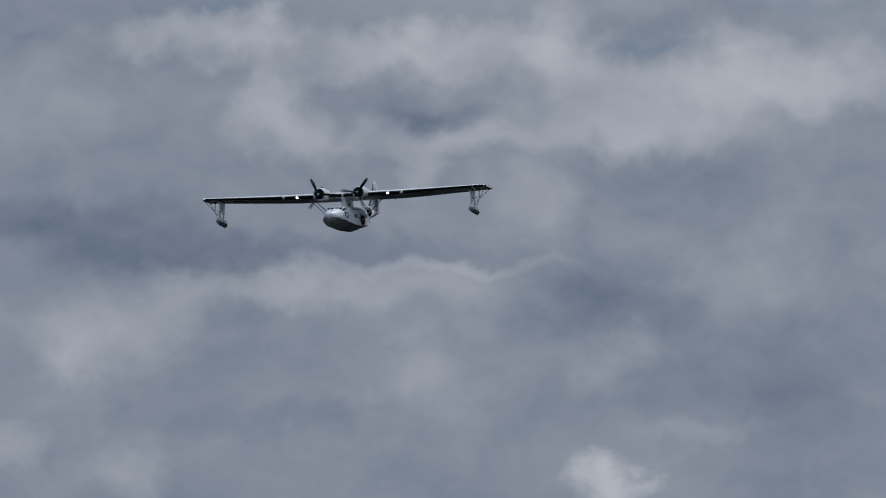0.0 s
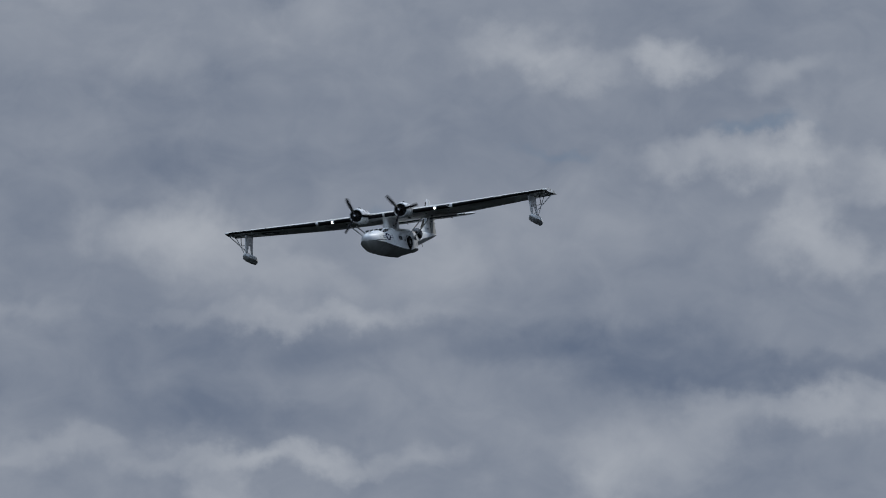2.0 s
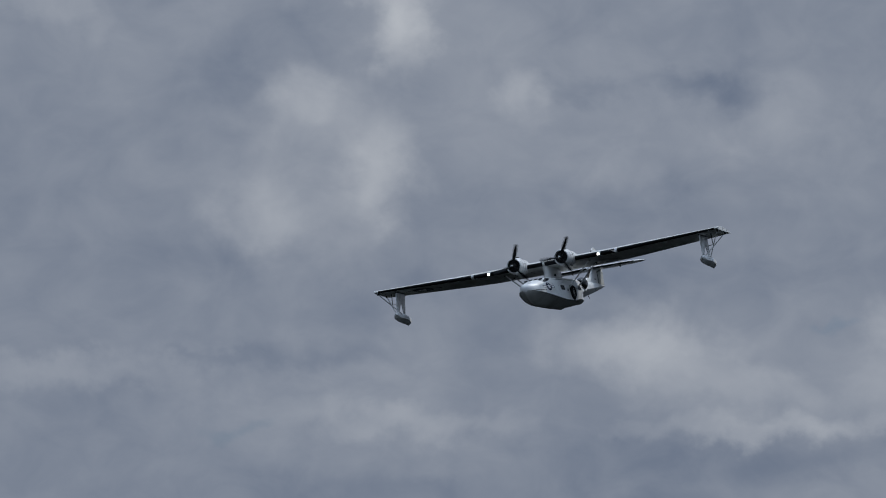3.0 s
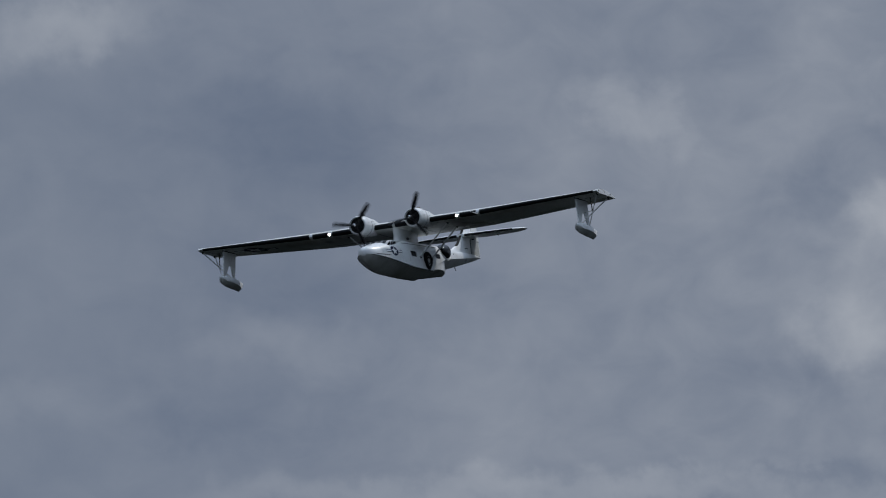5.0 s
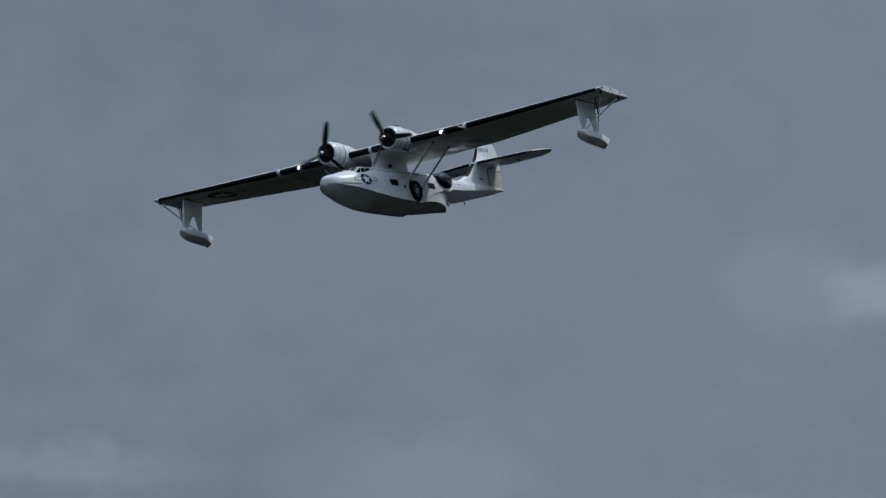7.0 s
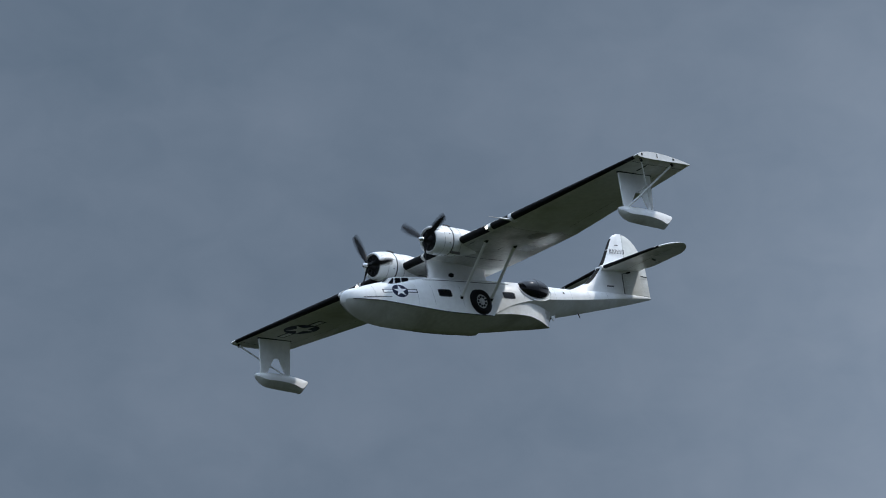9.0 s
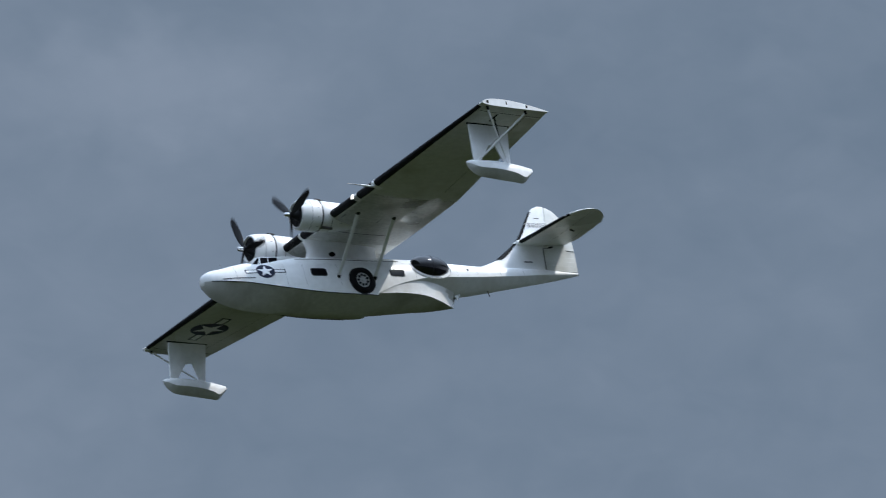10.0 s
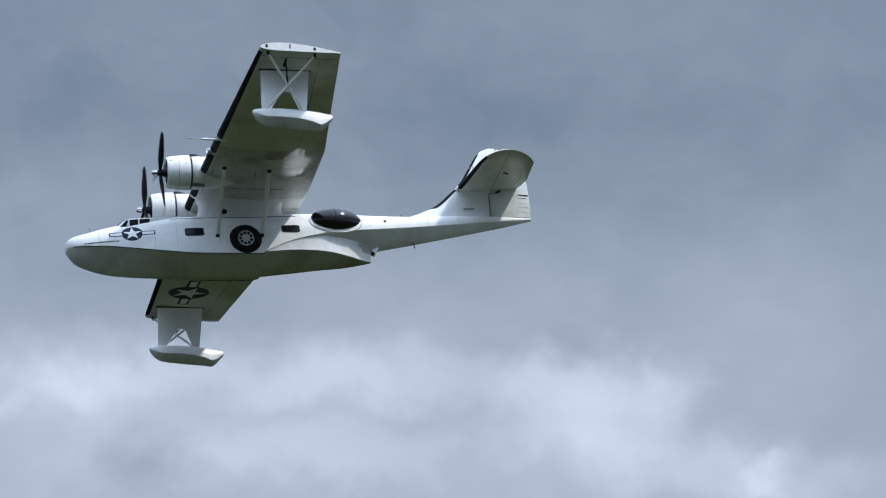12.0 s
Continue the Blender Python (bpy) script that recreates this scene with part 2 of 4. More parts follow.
# an overcast sky is brightest high up, where the cloud is thin
grey_lift = wrange(height, 16, 65, 1.0, 7.0)
lifted = WN.new("ShaderNodeVectorMath")
lifted.operation = "SCALE"
WL.new(grey, lifted.inputs[0]), WL.new(grey_lift, lifted.inputs["Scale"])
blue = WN.new("ShaderNodeTexSky")
blue.sky_type, blue.sun_disc = "NISHITA", False
blue.sun_elevation, blue.sun_rotation = math.asin(SUN.z), math.atan2(SUN.x, SUN.y)
clear = WN.new("ShaderNodeVectorMath")
clear.operation = "MULTIPLY"
WL.new(blue.outputs[0], clear.inputs[0])
clear.inputs[1].default_value = (0.06, 0.075, 0.10)
gap = wmath("MULTIPLY", holes[0], wrange(density, 0.1, 0.5, 1.0, 0.0), clamp=True)
sky = wmix(gap, lifted.outputs[0], clear.outputs[0])
background = WN.new("ShaderNodeBackground")
WL.new(sky, background.inputs[0])
background.inputs[1].default_value = 1.0
WL.new(background.outputs[0], WN.new("ShaderNodeOutputWorld").inputs[0])

sun = new("sun", bpy.data.lights.new("sun", "SUN"))
sun.data.energy, sun.data.angle, sun.data.color = 3.4, radians(0.6), (1.0, 0.975, 0.94)
sun.matrix_world = look(SUN * 500, (0, 0, 0))


# ---- materials ----
def shader(name, colour, rough=0.5, metal=0.0, grain=0.0, scale=6.0, bump=0.0, stain=0.0, coat=0.0, rib=0.0, shine=0.5):
    """A painted, rubber or metal surface: fine grain, broad stains, relief."""
    m = bpy.data.materials.new(name)
    m.use_nodes = True
    nt = m.node_tree
    p = nt.nodes["Principled BSDF"]
    p.inputs["Roughness"].default_value, p.inputs["Metallic"].default_value = rough, metal
    p.inputs["Coat Weight"].default_value = coat
    p.inputs["Specular IOR Level"].default_value = shine
    p.inputs["Coat Roughness"].default_value = 0.05
    co = nt.nodes.new("ShaderNodeTexCoord").outputs["Object"]

    def tex(sc, det):
        n = nt.nodes.new("ShaderNodeTexNoise")
        nt.links.new(co, n.inputs["Vector"])
        n.inputs["Scale"].default_value, n.inputs["Detail"].default_value = sc, det
        return n.outputs["Fac"]

    def mixed(f, lo, hi, a, b):
        r = nt.nodes.new("ShaderNodeMapRange")
        nt.links.new(f, r.inputs[0])
        r.inputs[1].default_value, r.inputs[2].default_value = lo, hi
        n = nt.nodes.new("ShaderNodeMix")
        n.data_type = "RGBA"
        nt.links.new(r.outputs[0], n.inputs[0])
        for s, v in ((n.inputs[6], a), (n.inputs[7], b)):
            if isinstance(v, bpy.types.NodeSocket):
                nt.links.new(v, s)
            else:
                s.default_value = (*v, 1)
        return n.outputs[2]

    fine_tex, wide_tex = tex(scale, 6), tex(scale * 0.13, 4)
    c = mixed(fine_tex, 0.3, 0.7, [x * (1 - grain) for x in colour], [min(1, x * (1 + grain)) for x in colour])
    if stain:
        c = mixed(wide_tex, 0.52, 0.78, c, [x * (1 - stain) * y for x, y in zip(colour, (1.0, 0.97, 0.9))])
    nt.links.new(c, p.inputs["Base Color"])
    r = nt.nodes.new("ShaderNodeMapRange")
    nt.links.new(wide_tex, r.inputs[0])
    r.inputs[1].default_value, r.inputs[2].default_value = 0.3, 0.7
    r.inputs[3].default_value, r.inputs[4].default_value = rough * 0.8, min(1, rough * 1.25)
    nt.links.new(r.outputs[0], p.inputs["Roughness"])
    if bump:
        b = nt.nodes.new("ShaderNodeBump")
        b.inputs["Strength"].default_value, b.inputs["Distance"].default_value = bump, 0.01
        h = fine_tex
        if rib:
            w = nt.nodes.new("ShaderNodeTexWave")
            w.bands_direction = "Y"
            w.inputs["Scale"].default_value = rib
            nt.links.new(co, w.inputs["Vector"])
            h = w.outputs["Fac"]
        nt.links.new(h, b.inputs["Height"])
        nt.links.new(b.outputs[0], p.inputs["Normal"])
    return m


WHITE = shader("white_gloss_paint", (0.78, 0.79, 0.79), 0.3, grain=0.05, scale=4, bump=0.16, stain=0.2, coat=0.12, shine=0.35)
# white toned down to carry the shade under hull and floats
BOTTOM = shader("shade_darkened_bottom_paint", (0.56, 0.565, 0.545), 0.7, grain=0.08, scale=5, bump=0.3, stain=0.35, shine=0.06)
FABRIC = shader("white_doped_fabric", (0.64, 0.65, 0.625), 0.6, grain=0.07, scale=4, bump=0.5, stain=0.28, rib=2.6, shine=0.08)
OILY = shader("dark_oil_film", (0.27, 0.27, 0.235), 0.4, grain=0.35, scale=6, bump=0.4, stain=0.3, shine=0.2)
BARE = shader("worn_polished_skin", (0.72, 0.72, 0.70), 0.24, metal=0.35, grain=0.2, scale=5, bump=0.6, stain=0.4)
BLACK = shader("black_rubber_boot", (0.006, 0.006, 0.007), 0.6, grain=0.2, scale=9, bump=0.1, shine=0.15)
TYRE = shader("tyre_rubber", (0.008, 0.008, 0.009), 0.8, shine=0.15, grain=0.25, scale=20, bump=0.3)
BLADE = shader("black_propeller_paint", (0.007, 0.007, 0.008), 0.5, shine=0.2, grain=0.2, scale=8)
# wing underside: oil stains plus a greyer base that holds shade
UNDERSKIN = shader("shade_greyed_stained_skin", (0.49, 0.495, 0.475), 0.38, grain=0.16, scale=5.5, bump=0.5, stain=0.5, shine=0.2)
PANE = shader("dark_window_glass", (0.008, 0.008, 0.010), 0.14, grain=0.3, scale=3, shine=0.16)
TUBEPAINT = shader("dull_grey_paint", (0.42, 0.43, 0.43), 0.55, grain=0.1, scale=12)
RIM = shader("light_grey_wheel_paint", (0.50, 0.51, 0.51), 0.5, grain=0.1, scale=14)
STEEL = shader("polished_steel", (0.55, 0.55, 0.56), 0.25, metal=1.0, grain=0.08, scale=12)
ENGINE = shader("dark_engine_metal", (0.010, 0.010, 0.011), 0.6, shine=0.2, grain=0.3, scale=15, bump=0.2)
SEAM = shader("dark_seam", (0.04, 0.04, 0.045), 0.7, shine=0.2, grain=0.2, scale=20)
NAVY = shader("navy_insignia_paint", (0.008, 0.012, 0.035), 0.5, shine=0.2, grain=0.15, scale=14)
STARWHITE = shader("white_insignia_paint", (0.8, 0.8, 0.8), 0.4, grain=0.03, scale=14)
JOINT = shader("faint_plating_joint", (0.36, 0.37, 0.37), 0.6, shine=0.2, grain=0.3, scale=9)
GREYINK = shader("dark_lettering", (0.06, 0.06, 0.07), 0.5, grain=0.1, scale=14)
SOOT = shader("exhaust_soot", (0.09, 0.085, 0.08), 0.7, grain=0.4, scale=4)
GLASS = shader("smoked_dark_perspex", (0.006, 0.006, 0.008), 0.08, grain=0.2, scale=2, coat=0.2, shine=0.4)

LAMP = bpy.data.materials.new("landing_lamp_glow")
LAMP.use_nodes = True
LAMP.node_tree.nodes["Principled BSDF"].inputs["Emission Color"].default_value = (1.0, 0.96, 0.9, 1)
LAMP.node_tree.nodes["Principled BSDF"].inputs["Emission Strength"].default_value = 34.0


def ground_material():
    m = bpy.data.materials.new("airfield_grass")
    m.use_nodes = True
    nt = m.node_tree
    p = nt.nodes["Principled BSDF"]
    p.inputs["Roughness"].default_value = 0.95
    p.inputs["Specular IOR Level"].default_value = 0.05
    co = nt.nodes.new("ShaderNodeTexCoord").outputs["Object"]
    # mown airfield grass round the camera, unseen dark ground added beyond to cut bounce
    far = nt.nodes.new("ShaderNodeVectorMath")
    far.operation = "LENGTH"
    nt.links.new(co, far.inputs[0])
    last = None
    for source, sc, lo, hi, col in (("noise", 0.8, 0.3, 0.7, (0.03, 0.0353, 0.0083)), ("noise", 0.012, 0.45, 0.6, (0.0195, 0.0255, 0.006)), ("far", 0, 270, 400, (0.005, 0.006, 0.006))):
        r = nt.nodes.new("ShaderNodeMapRange")
        if source == "noise":
            n = nt.nodes.new("ShaderNodeTexNoise")
            nt.links.new(co, n.inputs["Vector"])
            n.inputs["Scale"].default_value, n.inputs["Detail"].default_value = sc, 6
            nt.links.new(n.outputs["Fac"], r.inputs[0])
        else:
            nt.links.new(far.outputs["Value"], r.inputs[0])
        r.inputs[1].default_value, r.inputs[2].default_value = lo, hi
        x = nt.nodes.new("ShaderNodeMix")
        x.data_type = "RGBA"
        nt.links.new(r.outputs[0], x.inputs[0])
        if last:
            nt.links.new(last, x.inputs[6])
        else:
            x.inputs[6].default_value = (0.018, 0.0232, 0.006, 1.0)
        x.inputs[7].default_value = (*col, 1)
        last = x.outputs[2]
    nt.links.new(last, p.inputs["Base Color"])
    return m


# ---- mesh helpers ----
def mesh_object(name, bm, material, sharp=40):
    bmesh.ops.recalc_face_normals(bm, faces=bm.faces[:])
    for f in bm.faces:
        f.smooth = True
    me = bpy.data.meshes.new(name)
    bm.to_mesh(me)
    bm.free()
    me.set_sharp_from_angle(angle=radians(sharp))
    me.materials.append(material)
    return new(name, me)


def part(name, bm, material, parent, label="", at=(0, 0, 0), sharp=40):
    """One mesh object under a thing or a part."""
    ob = mesh_object(name, bm, material, sharp)
    ob.parent = parent
    ob.location = at
    return tagged(ob, label)


def loft(rings, closed=True, caps=True, bm=None):
    """A skin over rings of points, each ring as long as the others."""
    bm = bm or bmesh.new()
    vs = [[bm.verts.new(p) for p in ring] for ring in rings]
    n = len(rings[0])
    for a, b in zip(vs, vs[1:]):
        for i in range(n if closed else n - 1):
            j = (i + 1) % n
            bm.faces.new((a[i], a[j], b[j], b[i]))
    if caps:
        bm.faces.new(vs[0][::-1]), bm.faces.new(vs[-1])
    return bm


def tube(a, b, r0, r1=None, n=10, flat=1.0, bm=None, across=Vector((0, 1, 0))):
    """A round or (flat < 1) streamlined bar from a to b; across: the thin way of its section."""
    a, b = Vector(a), Vector(b)
    r1 = r0 if r1 is None else r1
    axis = (b - a).normalized()
    v = (across - axis * across.dot(axis)).normalized()
    u = axis.cross(v)
    rings = []
    for p, r in ((a, r0), (b, r1)):
        rings.append([p + u * r * math.cos(k * math.tau / n) + v * r * flat * math.sin(k * math.tau / n) for k in range(n)])
    return loft(rings, bm=bm)


def lathe(profile, axis_y, axis_z, n=32, bm=None, caps=True):
    """A body turned about a line along x: profile of (x, radius)."""
    return loft([[Vector((x, axis_y + r * math.cos(k * math.tau / n), axis_z + r * math.sin(k * math.tau / n))) for k in range(n)] for x, r in profile], bm=bm, caps=caps)


def plate(outline, thick, bm=None):
    """A flat plate: outline of points, thickened along the vector thick."""
    t = Vector(thick) * 0.5
    return loft([[Vector(p) - t for p in outline], [Vector(p) + t for p in outline]], bm=bm)


def curve_at(table, x):
    """A smooth curve through the rows (x, values...) of a table, at x."""
    k = next((i for i in range(len(table) - 1) if (table[i][0] - x) * (table[i + 1][0] - x) <= 0), None)
    if k is None:
        k = 0 if abs(x - table[0][0]) < abs(x - table[-1][0]) else len(table) - 2
    a, b = table[k], table[k + 1]
    p, q = table[max(k - 1, 0)], table[min(k + 2, len(table) - 1)]
    h = b[0] - a[0]
    u = min(max((x - a[0]) / h, 0), 1)
    out = []
    for i in range(1, len(a)):
        ma = (b[i] - p[i]) / (b[0] - p[0]) * h
        mb = (q[i] - a[i]) / (q[0] - a[0]) * h
        out.append((2 * u**3 - 3 * u**2 + 1) * a[i] + (u**3 - 2 * u**2 + u) * ma + (3 * u**2 - 2 * u**3) * b[i] + (u**3 - u**2) * mb)
    return out


# ---- ground, never in view: it closes the place below and throws its green light up ----
def build_ground():
    bm = bmesh.new()
    bmesh.ops.create_circle(bm, cap_ends=True, segments=64, radius=4900)
    g = mesh_object("ground", bm, ground_material())
    return tagged(g, "flat mown green airfield grass reaching the horizon, darkened far out", "ground", kind="structure")


build_ground()

# ---- the flying boat: x ahead of the nose, y to its left wing, z up ----
boat = tagged(new("flying_boat"), "white twin-engined amphibious flying boat in flight, wing floats lowered", "aircraft")
AT = (7.0, 0.0, 0.0)

# stations of the hull: x, half beam, height of the chine or widest line, deck, keel, side fullness
FORE = ((0.02, 0.08, -0.16, 0.05, -0.30, 0.75), (-0.06, 0.26, -0.17, 0.18, -0.46, 0.75), (-0.3, 0.50, -0.22, 0.33, -0.78, 0.75), (-0.83, 0.80, -0.31, 0.44, -1.06, 0.75),
        (-1.54, 1.04, -0.41, 0.61, -1.27, 0.72), (-2.5, 1.23, -0.57, 0.78, -1.39, 0.68), (-3.7, 1.40, -0.76, 0.93, -1.45, 0.62),
        (-5.0, 1.50, -0.91, 1.01, -1.47, 0.58), (-6.4, 1.54, -0.97, 1.03, -1.48, 0.56), (-7.82, 1.52, -0.99, 1.04, -1.48, 0.56))
REAR = ((-7.82, 1.51, -0.90, 1.04, -0.98, 0.56), (-9.0, 1.47, -0.42, 1.05, -0.90, 0.56), (-10.4, 1.32, -0.05, 1.05, -0.75, 0.58), (-11.5, 1.12, 0.12, 1.04, -0.6, 0.6),
        (-12.5, 0.93, 0.23, 1.02, -0.45, 0.6), (-14.0, 0.68, 0.38, 1.0, -0.2, 0.6), (-16.0, 0.44, 0.58, 1.04, 0.17, 0.62),
        (-18.0, 0.23, 0.79, 1.02, 0.55, 0.66), (-19.3, 0.05, 0.9, 0.97, 0.84, 0.7))


def hull_ring(x, table, vee):
    b, zm, zt, zb, p = curve_at(table, x)
    half = []
    for i in range(6):
        u = i / 6
        if vee:
            half.append((b * u, zb + (zm - zb) * u**1.2))
        else:
            half.append((b * u, zb + (zm - zb) * u**1.25))
    for j in range(15):
        a = j / 14 * math.pi / 2
        half.append((b * max(math.cos(a), 0) ** p, zm + (zt - zm) * math.sin(a) ** 0.9))
    half[-1] = (0.0, zt)
    return [Vector((x, y, z)) for y, z in half] + [Vector((x, -y, z)) for y, z in half[-2:0:-1]]


def hull_y(x, z):
    """Half the hull's breadth above the chine."""
    b, zm, zt, zb, p = curve_at(FORE if x > -7.82 else REAR, x)
    s = min(max((z - zm) / (zt - zm), 0), 1) ** (1 / 0.9)
    return b * math.sqrt(1 - s * s) ** p


def hull_z(x, y):
    """The hull's deck height at a breadth."""
    b, zm, zt, zb, p = curve_at(FORE if x > -7.82 else REAR, x)
    c = min(abs(y) / b, 1) ** (1 / p)
    return zm + (zt - zm) * math.sqrt(1 - c * c) ** 0.9


def span(a, b, n):
    return [a + (b - a) * i / n for i in range(n + 1)]


def shade_undersides(ob):
    """Puts shade into the colour: darker matt paint on faces that look down."""
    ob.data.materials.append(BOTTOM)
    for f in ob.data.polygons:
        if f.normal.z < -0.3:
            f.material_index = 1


def build_hull():
    xs = [0.02 - 0.9 * (i / 12) ** 2 for i in range(12)] + span(-0.88, -7.82, 30)
    hull = part("hull", loft([hull_ring(x, FORE, True) for x in xs]), WHITE, boat, "white painted forward hull with a V-shaped planing bottom", AT)
    shade_undersides(hull)
    part("rear_hull", loft([hull_ring(x, REAR, False) for x in span(-7.82, -19.3, 44)]), WHITE, boat, "white tapering rear hull sweeping up to the tail", AT)
    # planing bottom behind the first step, running to a point
    after = ((-7.80, 1.48, -0.90, -1.38), (-9.0, 1.42, -0.80, -1.27), (-10.4, 1.15, -0.77, -1.12), (-11.4, 0.74, -0.84, -1.0), (-12.1, 0.3, -0.88, -0.93), (-12.48, 0.05, -0.885, -0.90))
    rings = []
    for x in span(-7.80, -12.48, 24):
        yc, zc, zk = curve_at(after, x)
        b, zm, _, zb, _ = curve_at(REAR, max(min(x, -7.82), -19.3))
        u = 1.0 - 0.66 * ((-7.8 - x) / 4.68) ** 3.4
        yt, zt = b * u * 0.99, max(zb + (zm - zb) * u**1.25, zc + 0.02)
        half = [(0, zk), (yc * 0.5, zk + (zc - zk) * 0.42), (yc, zc)]
        for k in (0.25, 0.5, 0.75, 1.0):
            half.append((yc + (yt - yc) * k**1.8, zc + (zt - zc) * k))
        rings.append([Vector((x, y, z)) for y, z in half] + [Vector((x, -y, z)) for y, z in half[:0:-1]])
    shade_undersides(part("afterbody", loft(rings), WHITE, boat, "white stepped afterbody planing bottom", AT))
    # chine rails and keel strip
    for s in (1, -1):
        pts = []
        for x in span(-0.25, -7.8, 34):
            b, zm = curve_at(FORE, x)[:2]
            pts.append((Vector((x, s * (b + 0.012), zm - 0.005)), 0.018))
        bm = bmesh.new()
        loft([[p + Vector((0, r * math.cos(k * math.tau / 6), r * math.sin(k * math.tau / 6))) for k in range(6)] for p, r in pts], bm=bm)
        part("chine_rail", bm, SEAM, hull, "thin dark chine rail")
        # join between hull side and deck
        bm = bmesh.new()
        loft([[Vector((x, s * (hull_y(x, 0.74) + 0.004), 0.74)) + Vector((0, 0.012 * math.cos(k * math.tau / 6), 0.014 * math.sin(k * math.tau / 6))) for k in range(6)] for x in span(-4.2, -9.3, 30)], bm=bm)
        part("deck_seam", bm, SEAM, hull, "dark riveted deck seam")
    bm = tube((-12.55, 0, -0.55), (-12.75, 0, -0.32), 0.05, 0.03)
    part("tail_hook", bm, ENGINE, boat, "small dark towing fitting under the tail", AT)
    for s in (1, -1):
        bm = plate([(-12.52, s * 0.2, -0.38), (-12.84, s * 0.2, -0.30), (-12.68, s * 0.17, -0.58)], (0, 0.04, 0))
        part("tail_fairing", bm, WHITE, boat, "small white triangular fairing", AT)
    bm = tube((-14.25, 0.25, -0.12), (-14.3, 0.3, -0.38), 0.025, n=6)
    part("drain_mast", bm, ENGINE, boat, "short dark mast under the rear hull", AT)
    bm = tube((-13.9, 0, 1.0), (-13.92, 0, 1.22), 0.02, n=6)
    part("aerial_stub", bm, STEEL, boat, "", AT)
    return hull


def skin_patch(fn, us, vs, bm=None):
    """A thin patch laid on a surface: fn(u, v) gives the place, one grid."""
    bm = bm or bmesh.new()
    g = [[bm.verts.new(fn(u, v)) for v in vs] for u in us]
    for a, b in zip(g, g[1:]):
        for i in range(len(vs) - 1):
            bm.faces.new((a[i], a[i + 1], b[i + 1], b[i]))
    return bm


def fan(fn, outline, bm=None, rings=4):
    """A filled shape laid on a surface: outline of (u, v) round its middle (0, 0)."""
    bm = bm or bmesh.new()
    mid = bm.verts.new(fn(0, 0))
    last = None
    for k in range(1, rings + 1):
        row = [bm.verts.new(fn(u * k / rings, v * k / rings)) for u, v in outline]
        n = len(row)
        for i in range(n):
            j = (i + 1) % n
            if last is None:
                bm.faces.new((mid, row[i], row[j]))
            else:
                bm.faces.new((last[i], row[i], row[j], last[j]))
        last = row
    return bm


DISC = [(math.cos(a * math.tau / 48), math.sin(a * math.tau / 48)) for a in range(48)]


def star_outline(turn=0.0):
    pts = []
    for k in range(10):
        r = 1.0 if k % 2 == 0 else 0.382
        a = math.pi / 2 + turn + k * math.pi / 5
        pts.append((r * math.cos(a), r * math.sin(a)))
    out = []
    for a, b in zip(pts, pts[1:] + pts[:1]):
        out += [(a[0] + (b[0] - a[0]) * k / 3, a[1] + (b[1] - a[1]) * k / 3) for k in range(3)]
    return out


def insignia(parent, place, r, name="star_emblem", reach=2.2):
    """Navy disc with a white star between two white bars with navy edges. place(u, v, lift) in metres."""
    root = part(name, fan(lambda u, v: place(u, v, 0.010), [(u * r, v * r) for u, v in DISC]), NAVY, parent, "navy disc and bars with a white star")
    for s in (1, -1):
        part("bar_border", skin_patch(lambda u, v: place(u, v, 0.006), span(s * r * 0.7, s * r * reach, 4), span(-0.28 * r, 0.28 * r, 3)), NAVY, root, "navy border of the bar")
        part("bar", skin_patch(lambda u, v: place(u, v, 0.014), span(s * r * 0.97, s * r * (reach - 0.11), 4), span(-0.17 * r, 0.17 * r, 3)), STARWHITE, root, "white bar of the emblem")
    part("star", fan(lambda u, v: place(u, v, 0.018), [(u * r * 0.9, v * r * 0.9) for u, v in star_outline()]), STARWHITE, root, "white five-pointed star")


